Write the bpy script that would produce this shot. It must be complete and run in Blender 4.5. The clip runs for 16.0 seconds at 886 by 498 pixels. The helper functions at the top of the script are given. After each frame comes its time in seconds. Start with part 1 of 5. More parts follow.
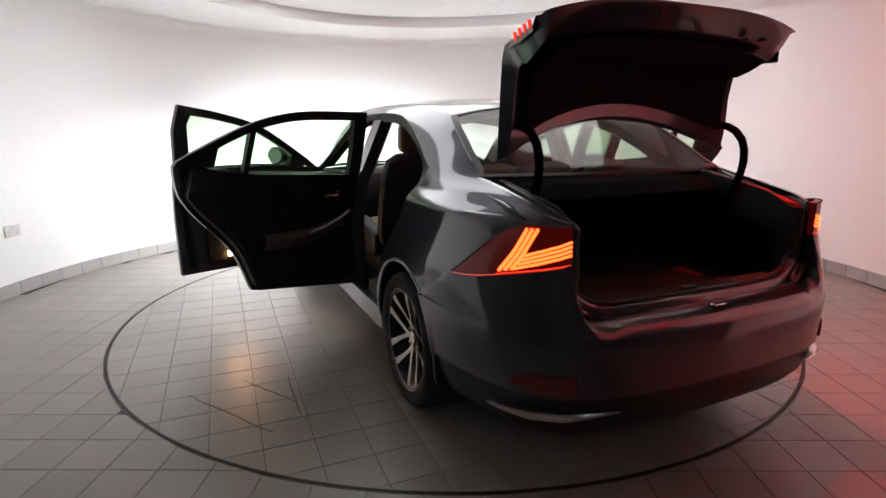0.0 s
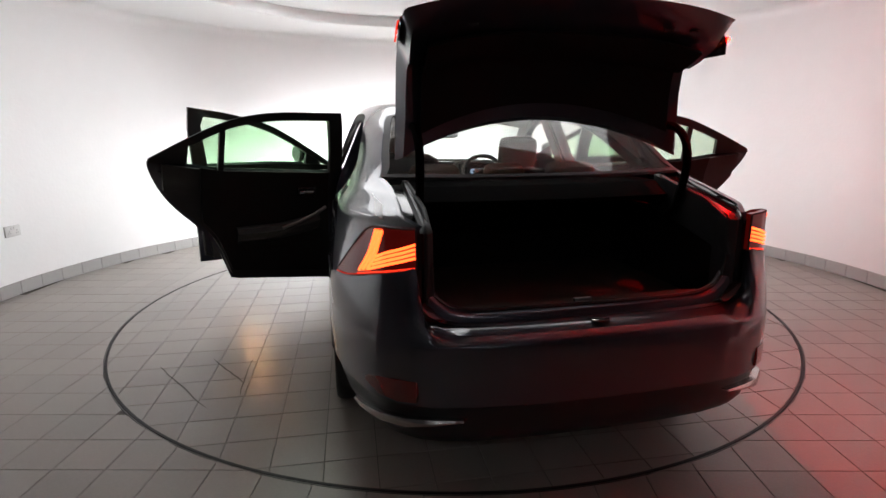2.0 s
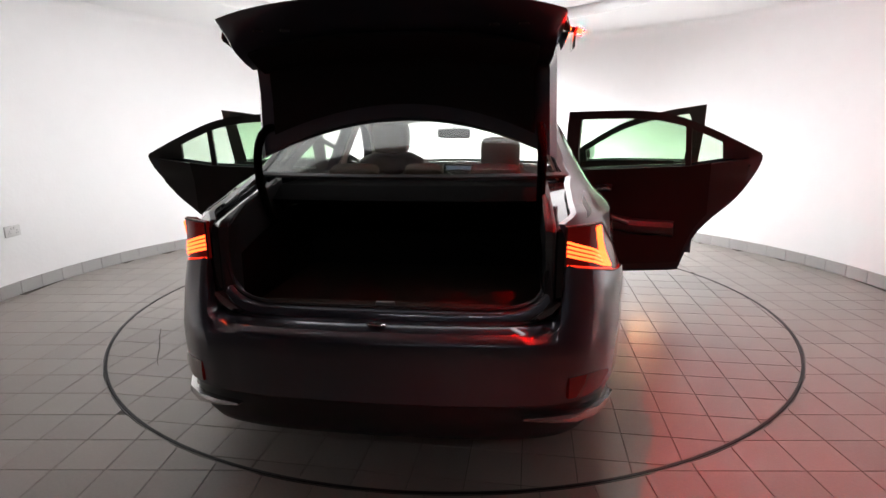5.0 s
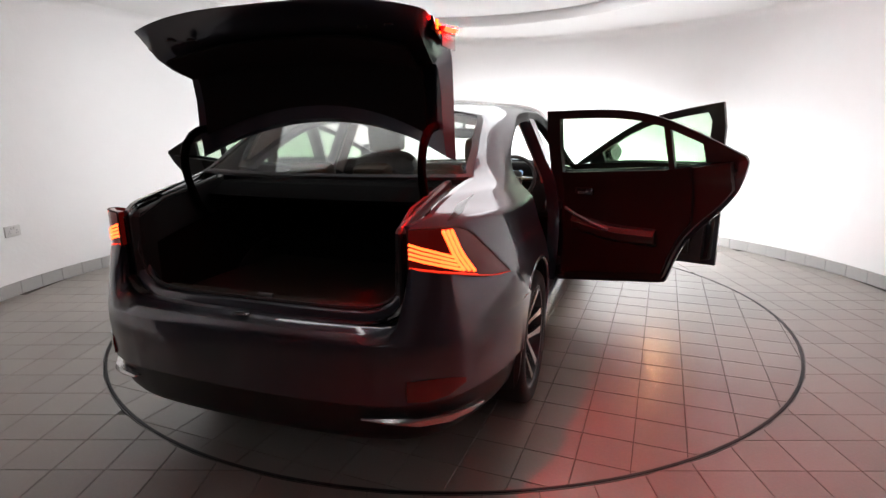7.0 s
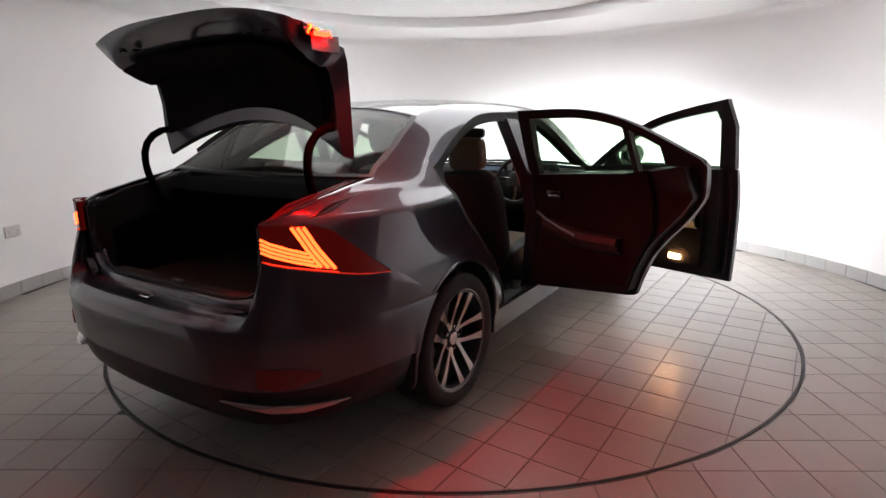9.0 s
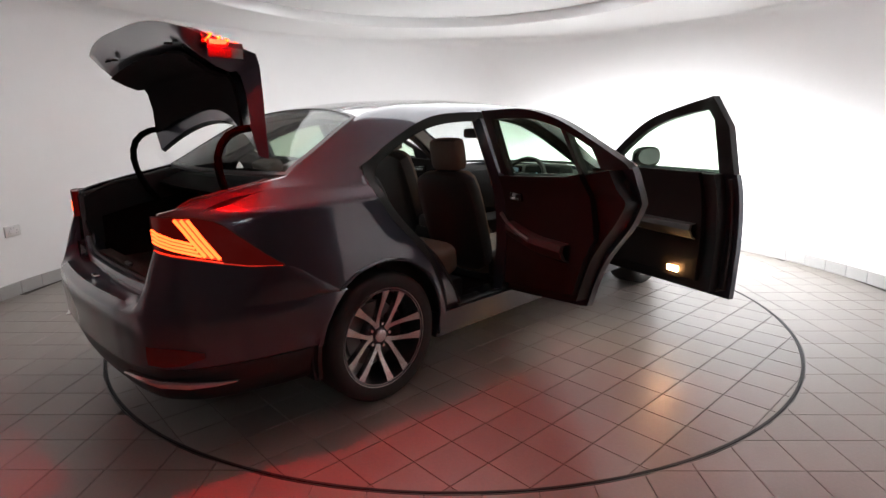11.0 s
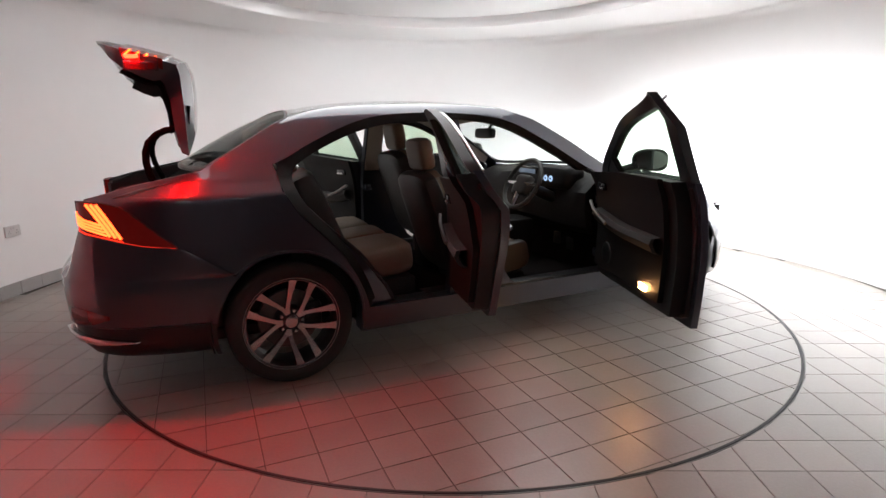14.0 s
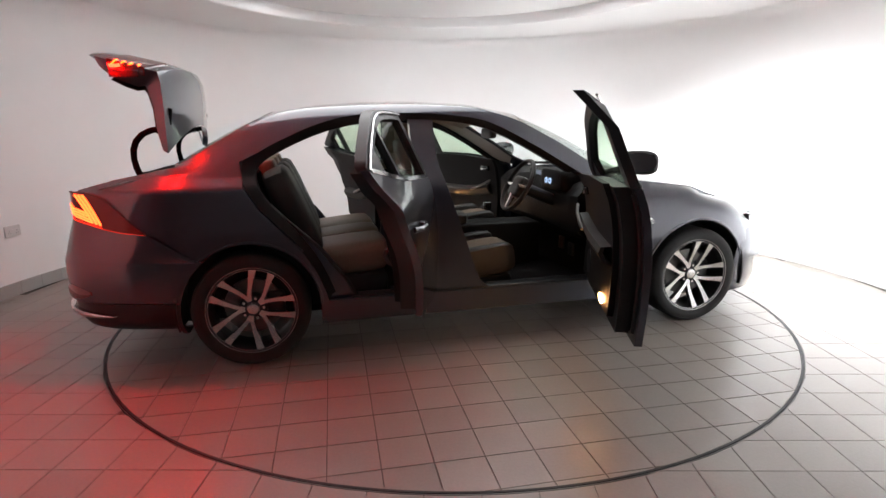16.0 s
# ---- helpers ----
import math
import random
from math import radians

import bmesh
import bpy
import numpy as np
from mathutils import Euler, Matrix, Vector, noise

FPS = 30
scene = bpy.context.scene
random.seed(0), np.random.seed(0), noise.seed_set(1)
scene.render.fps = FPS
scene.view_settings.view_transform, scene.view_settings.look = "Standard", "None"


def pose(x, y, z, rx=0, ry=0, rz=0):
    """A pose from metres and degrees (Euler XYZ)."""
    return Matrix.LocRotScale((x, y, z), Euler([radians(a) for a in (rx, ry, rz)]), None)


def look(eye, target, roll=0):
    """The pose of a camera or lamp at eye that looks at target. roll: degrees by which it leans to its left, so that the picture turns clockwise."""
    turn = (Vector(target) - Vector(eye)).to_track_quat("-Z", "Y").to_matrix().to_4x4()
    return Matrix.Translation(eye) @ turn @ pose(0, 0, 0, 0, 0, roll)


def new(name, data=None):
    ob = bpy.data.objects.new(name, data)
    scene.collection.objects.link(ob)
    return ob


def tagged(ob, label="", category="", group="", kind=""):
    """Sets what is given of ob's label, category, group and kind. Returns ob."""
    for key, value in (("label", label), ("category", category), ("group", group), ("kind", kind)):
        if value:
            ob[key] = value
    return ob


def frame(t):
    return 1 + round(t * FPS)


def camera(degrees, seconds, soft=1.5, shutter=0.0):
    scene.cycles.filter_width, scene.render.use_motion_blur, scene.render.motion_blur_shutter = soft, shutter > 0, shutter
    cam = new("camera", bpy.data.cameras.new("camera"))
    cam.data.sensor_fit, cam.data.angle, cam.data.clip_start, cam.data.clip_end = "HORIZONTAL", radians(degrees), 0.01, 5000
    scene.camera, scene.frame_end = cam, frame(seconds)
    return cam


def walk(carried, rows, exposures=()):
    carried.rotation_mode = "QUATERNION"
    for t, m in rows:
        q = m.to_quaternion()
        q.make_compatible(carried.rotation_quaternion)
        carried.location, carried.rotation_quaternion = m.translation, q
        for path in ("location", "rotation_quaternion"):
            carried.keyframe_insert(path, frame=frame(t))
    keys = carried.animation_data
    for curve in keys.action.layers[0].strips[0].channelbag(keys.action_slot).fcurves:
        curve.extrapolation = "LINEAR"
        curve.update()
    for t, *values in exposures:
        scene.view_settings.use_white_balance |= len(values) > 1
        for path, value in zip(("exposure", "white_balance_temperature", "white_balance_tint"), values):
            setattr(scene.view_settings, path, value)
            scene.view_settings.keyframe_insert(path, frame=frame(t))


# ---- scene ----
# ---- camera: stands still in the drive-in opening ----
cam = camera(78.56, 16.0)
EYE = Vector((0.0, -3.99, 1.284))
YAW, PITCH, ROLL = radians(-0.835), radians(-12.576), -0.418
AIM = EYE + Vector((math.sin(YAW) * math.cos(PITCH), math.cos(YAW) * math.cos(PITCH), math.sin(PITCH)))
walk(cam, [(0.0, look(EYE, AIM, ROLL)), (16.0, look(EYE, AIM, ROLL))], exposures=[(0.0, -0.24), (2.0, -0.24), (3.2, -0.02), (4.0, 0.04), (7.0, -0.02), (9.0, -0.16), (11.5, -0.04), (13.0, 0.05), (16.0, 0.06)])

R_DISC, R_ROOM, TILE = 2.281, 3.48, 0.2075
CAR_HEAD, CAR_AT = 115.26, Vector((-0.0233, 0.0456, 0.0))   # car on the table at the start


def turned(t):
    """Degrees the turntable has turned at t seconds."""
    s = (t - 8) / 8
    return -6.2932 * t + 0.0394 * (s * s - 1) + 0.2866 * (s ** 3 - s)


# ---- world and light ----
world = bpy.data.worlds.new("world")
world.use_nodes = True
scene.world = world
world.node_tree.nodes["Background"].inputs[0].default_value = (0.75, 0.85, 1.0, 1)
world.node_tree.nodes["Background"].inputs[1].default_value = 0.02


def area_lamp(name, at, aim, size, size_y, watts, colour):
    data = bpy.data.lights.new(name, "AREA")
    data.shape, data.size, data.size_y, data.energy, data.color = "RECTANGLE", size, size_y, watts, colour
    ob = new(name, data)
    ob.matrix_world = look(at, aim)
    return ob


# unseen fill lamp added in the ceiling recess to light the room
area_lamp("ceiling_fill", (-0.11, 0.415, 2.485), (-0.11, 0.415, 0), 3.3, 2.5, 70, (0.98, 0.985, 1.0))
HEADLIGHT, TAIL, FOG_PANEL, COURTESY = 17500, 6.5, 7000, 150


# ---- materials ----
def shader(name, colour, rough=0.5, metal=0.0, coat=0.0, spec=0.5, noise_scale=0, noise_amount=0.0, bump=0.0, bump_scale=60,
           stain_scale=0, stain_amount=0.0, rough_var=0.0, island=0.0, objects=0.0, coat_rough=0.03, flake=0.0):
    m = bpy.data.materials.new(name)
    m.use_nodes = True
    nt = m.node_tree
    b = nt.nodes["Principled BSDF"]
    b.inputs["Roughness"].default_value = rough
    b.inputs["Metallic"].default_value = metal
    b.inputs["Coat Weight"].default_value = coat
    b.inputs["Coat Roughness"].default_value = coat_rough
    b.inputs["Specular IOR Level"].default_value = spec
    tex = nt.nodes.new("ShaderNodeTexCoord")
    value = None

    def mathn(op, a, c):
        n = nt.nodes.new("ShaderNodeMath")
        n.operation = op
        for k, s in enumerate((a, c)):
            if isinstance(s, (int, float)):
                n.inputs[k].default_value = s
            else:
                nt.links.new(s, n.inputs[k])
        return n.outputs[0]

    def add(scale, amount, detail):
        nonlocal value
        n = nt.nodes.new("ShaderNodeTexNoise")
        n.inputs["Scale"].default_value, n.inputs["Detail"].default_value = scale, detail
        nt.links.new(tex.outputs["Object"], n.inputs["Vector"])
        v = mathn("MULTIPLY", mathn("SUBTRACT", n.outputs["Fac"], 0.5), 2 * amount)
        value = v if value is None else mathn("ADD", value, v)
        return n

    grain = add(noise_scale, noise_amount, 6) if noise_scale else None
    stain = add(stain_scale, stain_amount, 3) if stain_scale else None
    for amount, node, socket in ((island, "ShaderNodeNewGeometry", "Random Per Island"), (objects, "ShaderNodeObjectInfo", "Random")):
        if amount:
            n = nt.nodes.new(node)
            v = mathn("MULTIPLY", mathn("SUBTRACT", n.outputs[socket], 0.5), 2 * amount)
            value = v if value is None else mathn("ADD", value, v)
    if value is None:
        b.inputs["Base Color"].default_value = (*colour, 1)
    else:
        mix = nt.nodes.new("ShaderNodeVectorMath")
        mix.operation = "SCALE"
        mix.inputs[0].default_value = colour
        nt.links.new(mathn("ADD", value, 1.0), mix.inputs["Scale"])
        nt.links.new(mix.outputs[0], b.inputs["Base Color"])
    if rough_var and (stain or grain):
        n = stain or grain
        nt.links.new(mathn("ADD", mathn("MULTIPLY", mathn("SUBTRACT", n.outputs["Fac"], 0.5), 2 * rough_var), rough), b.inputs["Roughness"])
    if bump:
        n = nt.nodes.new("ShaderNodeTexNoise")
        n.inputs["Scale"].default_value, n.inputs["Detail"].default_value = bump_scale, 4
        nt.links.new(tex.outputs["Object"], n.inputs["Vector"])
        bn = nt.nodes.new("ShaderNodeBump")
        bn.inputs["Strength"].default_value, bn.inputs["Distance"].default_value = bump, 0.01
        nt.links.new(n.outputs["Fac"], bn.inputs["Height"])
        nt.links.new(bn.outputs[0], b.inputs["Normal"])
    return m


def glow(name, colour, strength, base=(0.1, 0.1, 0.1)):
    m = shader(name, base, 0.2)
    b = m.node_tree.nodes["Principled BSDF"]
    b.inputs["Emission Color"].default_value = (*colour, 1)
    b.inputs["Emission Strength"].default_value = strength
    return m


def glass(name, colour, rough=0.0, trans=1.0):
    m = bpy.data.materials.new(name)
    m.use_nodes = True
    nt = m.node_tree
    nt.nodes.remove(nt.nodes["Principled BSDF"])
    out = nt.nodes["Material Output"]
    t = nt.nodes.new("ShaderNodeBsdfTransparent")
    t.inputs[0].default_value = (*colour, 1)
    g = nt.nodes.new("ShaderNodeBsdfGlossy")
    g.inputs["Roughness"].default_value = 0.02
    fr = nt.nodes.new("ShaderNodeLayerWeight")
    fr.inputs[0].default_value = 0.5
    pw = nt.nodes.new("ShaderNodeMath")
    pw.operation, pw.inputs[1].default_value = "POWER", 4.0
    nt.links.new(fr.outputs["Facing"], pw.inputs[0])
    ma = nt.nodes.new("ShaderNodeMath")
    ma.operation, ma.inputs[1].default_value, ma.inputs[2].default_value = "MULTIPLY_ADD", 0.3, 0.03
    nt.links.new(pw.outputs[0], ma.inputs[0])
    mix = nt.nodes.new("ShaderNodeMixShader")
    nt.links.new(ma.outputs[0], mix.inputs[0])
    nt.links.new(t.outputs[0], mix.inputs[1])
    nt.links.new(g.outputs[0], mix.inputs[2])
    nt.links.new(mix.outputs[0], out.inputs[0])
    return m


M_WALL = shader("wall_paint", (0.89, 0.885, 0.885), 0.55, noise_scale=9, noise_amount=0.015, stain_scale=0.9, stain_amount=0.03, bump=0.12, bump_scale=35)
M_CEIL = shader("ceiling_paint", (0.89, 0.885, 0.885), 0.7, stain_scale=1.2, stain_amount=0.02, bump=0.05)
M_TILE = shader("floor_tile", (0.262, 0.231, 0.202), 0.36, spec=1.0, noise_scale=70, noise_amount=0.10, stain_scale=2.3, stain_amount=0.09, rough_var=0.05, objects=0.07, bump=0.06, bump_scale=90)
M_TILE_FAR = shader("floor_tile_far", (0.262, 0.231, 0.202), 0.36, spec=1.0, noise_scale=70, noise_amount=0.10, stain_scale=2.3, stain_amount=0.09, rough_var=0.05, island=0.07, bump=0.06, bump_scale=90)
M_GROUT = shader("grout", (0.10, 0.09, 0.08), 0.85, noise_scale=40, noise_amount=0.2)
M_SKIRT = shader("skirting_tile", (0.36, 0.35, 0.34), 0.35, noise_scale=50, noise_amount=0.06, objects=0.06)
M_RUBBER = shader("black_rubber", (0.015, 0.015, 0.016), 0.6, noise_scale=80, noise_amount=0.2)
M_STEEL = shader("steel_edge", (0.16, 0.155, 0.15), 0.4, 1.0, noise_scale=40, noise_amount=0.15)
M_PAINT = shader("car_paint", (0.042, 0.046, 0.063), 0.28, 0.6, 1.0, 0.3, noise_scale=900, noise_amount=0.12, coat_rough=0.012)
M_PAINT.node_tree.nodes["Principled BSDF"].inputs["Coat IOR"].default_value = 1.75
M_BLACK = shader("black_plastic", (0.012, 0.012, 0.013), 0.42, noise_scale=150, noise_amount=0.15, bump=0.05, bump_scale=300)
M_GLOSSBLACK = shader("gloss_black", (0.008, 0.008, 0.009), 0.12, coat=0.6)
M_TRIM = shader("dark_trim", (0.0085, 0.0072, 0.0070), 0.55, spec=0.2, noise_scale=200, noise_amount=0.15, bump=0.1, bump_scale=250)
M_CARPET = shader("carpet", (0.013, 0.011, 0.011), 0.95, spec=0.1, noise_scale=220, noise_amount=0.35, bump=0.5, bump_scale=400)
# near black: on shelf and crossmember the lid's shade is in the colour
M_DEEP_BLACK = shader("deep_black", (0.0028, 0.0025, 0.0025), 0.95, spec=0.05, noise_scale=220, noise_amount=0.35, bump=0.4, bump_scale=400)
M_LEATHER = shader("tan_leather", (0.22, 0.16, 0.115), 0.45, noise_scale=60, noise_amount=0.08, bump=0.15, bump_scale=180)
M_LEATHER_DARK = shader("dark_leather", (0.03, 0.026, 0.024), 0.45, noise_scale=60, noise_amount=0.1, bump=0.15, bump_scale=180)
M_PILLAR = shader("pillar_cloth", (0.42, 0.33, 0.28), 0.85, noise_scale=200, noise_amount=0.08)
M_HEADLINER = shader("headliner_cloth", (0.45, 0.40, 0.36), 0.9, noise_scale=200, noise_amount=0.08)
M_CHROME = shader("chrome", (0.75, 0.74, 0.73), 0.12, 1.0)
M_ALLOY = shader("machined_alloy", (0.62, 0.61, 0.60), 0.25, 1.0, noise_scale=40, noise_amount=0.05)
M_ALLOY_DARK = shader("dark_alloy", (0.05, 0.05, 0.055), 0.35, 0.7)
M_TYRE = shader("tyre_rubber", (0.018, 0.018, 0.018), 0.75, noise_scale=60, noise_amount=0.2)
M_REDLENS = shader("red_lens", (0.085, 0.003, 0.003), 0.06, coat=1.0)
M_REFLEX = shader("red_reflex", (0.13, 0.003, 0.004), 0.12, coat=1.0)
M_BOOT = shader("boot_carpet", (0.035, 0.026, 0.017), 0.95, noise_scale=220, noise_amount=0.35, bump=0.5, bump_scale=400)
M_TAILGLOW = glow("tail_glow", (1.0, 0.080, 0.014), TAIL, (0.3, 0.02, 0.02))
M_REDGLOW = glow("red_glow", (1.0, 0.035, 0.012), 1.5, (0.3, 0.02, 0.02))
# strong red glow of the panel added at the lid's corner
M_FOG_PANEL = glow("fog_panel_glow", (1.0, 0.00006, 0.00002), FOG_PANEL, (0.3, 0.02, 0.02))
M_LITLENS = glow("lit_lens", (1.0, 0.03, 0.02), 0.045, (0.03, 0.0012, 0.0012))
M_DIMGLOW = glow("dim_glow", (1.0, 0.04, 0.02), 0.45, (0.1, 0.003, 0.003))
M_LIDGLOW = glow("lid_glow", (1.0, 0.06, 0.006), 12, (0.3, 0.02, 0.02))
M_HEAD = glow("headlight_glow", (0.96, 0.98, 1.0), HEADLIGHT)
M_GLARE = glow("glare_glow", (0.95, 0.98, 1.0), 45)
M_COURTESY = glow("courtesy_glow", (1.0, 0.48, 0.17), COURTESY)
M_SCREEN = glow("screen_glow", (0.45, 0.65, 1.0), 0.9)
M_SCREEN_DIM = glow("dim_screen_glow", (0.45, 0.65, 1.0), 0.12)
M_GLASS = glass("tinted_glass", (0.80, 0.90, 0.80))
M_GLASS_CLEAR = glass("clear_glass", (0.90, 0.93, 0.92))
M_GLASS_REAR = glass("rear_glass", (0.80, 0.82, 0.79))
# the dark surroundings this glass would mirror are put into its colour
M_MIRROR = shader("mirror_glass", (0.22, 0.23, 0.24), 0.03, 1.0)
M_SOCKET = shader("socket_plastic", (0.62, 0.61, 0.60), 0.35)
M_STRIP = glow("strip_glow", (0.92, 0.97, 1.0), 34)
M_RECESS = shader("grey_recess_paint", (0.16, 0.16, 0.17), 0.6, noise_scale=9, noise_amount=0.03, stain_scale=1.1, stain_amount=0.06, bump=0.1)
M_SATIN = shader("satin_chrome", (0.30, 0.28, 0.27), 0.28, 1.0)


# ---- mesh tools ----
def link(name, bm, material, parent=None, label="", smooth=True):
    me = bpy.data.meshes.new(name)
    bmesh.ops.recalc_face_normals(bm, faces=bm.faces)
    bm.to_mesh(me)
    bm.free()
    if smooth:
        me.polygons.foreach_set("use_smooth", [True] * len(me.polygons))
        me.set_sharp_from_angle(angle=radians(38))
    me.materials.append(material)
    ob = new(name, me)
    ob.parent = parent
    if label:
        ob["label"] = label
    return ob


def part(name, bm, material, parent, label="", smooth=True):
    return link(name, bm, material, parent, label, smooth)


def box(bm, x0, x1, y0, y1, z0, z1, bevel=0.0, seg=2, m=None):
    r = bmesh.ops.create_cube(bm, size=1)
    vs = r["verts"]
    for v in vs:
        v.co = Vector(((x0 + x1) / 2 + v.co.x * (x1 - x0), (y0 + y1) / 2 + v.co.y * (y1 - y0), (z0 + z1) / 2 + v.co.z * (z1 - z0)))
    if bevel:
        es = list({e for v in vs for e in v.link_edges})
        r2 = bmesh.ops.bevel(bm, geom=es, offset=bevel, segments=seg, affect="EDGES", profile=0.5)
        vs = list({v for f in r2["faces"] for v in f.verts} | {v for v in vs if v.is_valid})
    if m is not None:
        bmesh.ops.transform(bm, matrix=m, verts=vs)
    return vs


def tube(bm, pts, radius, n=8, closed=False):
    """A round bar along points; radius a number or one per point."""
    pts = [Vector(p) for p in pts]
    rings = []
    for i, p in enumerate(pts):
        a = pts[i - 1] if (i or closed) else p
        b = pts[(i + 1) % len(pts)] if (i < len(pts) - 1 or closed) else p
        d = (b - a).normalized()
        u = d.cross(Vector((0.31, 0.2, 0.93)))
        u.normalize()
        w = d.cross(u)
        r = radius[i] if isinstance(radius, (list, tuple)) else radius
        rings.append([bm.verts.new(p + r * (math.cos(2 * math.pi * k / n) * u + math.sin(2 * math.pi * k / n) * w)) for k in range(n)])
    m = len(rings)
    for i in range(m if closed else m - 1):
        for k in range(n):
            bm.faces.new((rings[i][k], rings[i][(k + 1) % n], rings[(i + 1) % m][(k + 1) % n], rings[(i + 1) % m][k]))
    if not closed:
        bm.faces.new(rings[0][::-1])
        bm.faces.new(rings[-1])


def lathe(bm, profile, n=48, axis="x"):
    """A surface of revolution about the x axis from (radius, x) pairs."""
    rings = []
    for r, x in profile:
        rings.append([bm.verts.new((x, r * math.cos(2 * math.pi * k / n), r * math.sin(2 * math.pi * k / n))) for k in range(n)])
    for i in range(len(rings) - 1):
        for k in range(n):
            bm.faces.new((rings[i][k], rings[i][(k + 1) % n], rings[i + 1][(k + 1) % n], rings[i + 1][k]))
    return rings


def grid(bm, rows):
    """Quads over rows of points of equal length; returns the vertices."""
    vs = [[bm.verts.new(p) for p in row] for row in rows]
    for a, b in zip(vs, vs[1:]):
        for k in range(len(a) - 1):
            bm.faces.new((a[k], a[k + 1], b[k + 1], b[k]))
    return vs


def shell(bm, outer, inner):
    """A closed slab between two grids of points of the same size."""
    a, b = grid(bm, outer), grid(bm, inner)
    rim = lambda g: [*g[0], *[r[-1] for r in g[1:]], *g[-1][-2::-1], *[r[0] for r in g[-2:0:-1]]]
    ra, rb = rim(a), rim(b)
    for k in range(len(ra)):
        j = (k + 1) % len(ra)
        bm.faces.new((ra[k], ra[j], rb[j], rb[k]))


def flowing(points, n):
    """Points of a smooth line through the given ones, n to each stretch."""
    p = [Vector(q) for q in points]
    p = [2 * p[0] - p[1]] + p + [2 * p[-1] - p[-2]]
    out = []
    for a, b, c, d in zip(p, p[1:], p[2:], p[3:]):
        for k in range(n):
            t = k / n
            out.append(0.5 * (2 * b + (c - a) * t + (2 * a - 5 * b + 4 * c - d) * t * t + (3 * b - a - 3 * c + d) * t ** 3))
    return out + [p[-2]]


def curve(*pairs):
    """A piecewise linear function through (x, y) pairs in rising x."""
    xs, ys = [p[0] for p in pairs], [p[1] for p in pairs]
    return lambda t: float(np.interp(t, xs, ys))


def soft(*pairs, n=60):
    """A smoothed version of curve()."""
    xs, ys = [p[0] for p in pairs], [p[1] for p in pairs]
    g = np.linspace(xs[0], xs[-1], 8 * n)
    v = np.interp(g, xs, ys)
    k = max(3, int(len(g) * 0.05) | 1)
    pad = np.concatenate([2 * v[0] - v[1:k][::-1], v, 2 * v[-1] - v[-k:-1][::-1]])
    s = np.convolve(pad, np.ones(k) / k, "same")[k - 1:k - 1 + len(g)]
    return lambda t: float(np.interp(t, g, s))


def fair(*pairs):
    """A smooth function through (x, y) pairs in rising x."""
    p = flowing(pairs, 12)
    xs = np.maximum.accumulate([q[0] for q in p])
    ys = [q[1] for q in p]
    return lambda t: float(np.interp(t, xs, ys))


# ---- the room ----
OPEN_HALF = 2.40     # half the width of the drive-in opening in the round wall
A0 = math.atan2(-math.sqrt(R_ROOM ** 2 - OPEN_HALF ** 2), OPEN_HALF)
Z_CEIL, Z_TOP = 2.39, 2.50


def ring_points(r, n, z, a0=0.0, a1=2 * math.pi, c=(0, 0)):
    return [Vector((c[0] + r * math.cos(a0 + (a1 - a0) * k / n), c[1] + r * math.sin(a0 + (a1 - a0) * k / n), z)) for k in range(n + 1)]


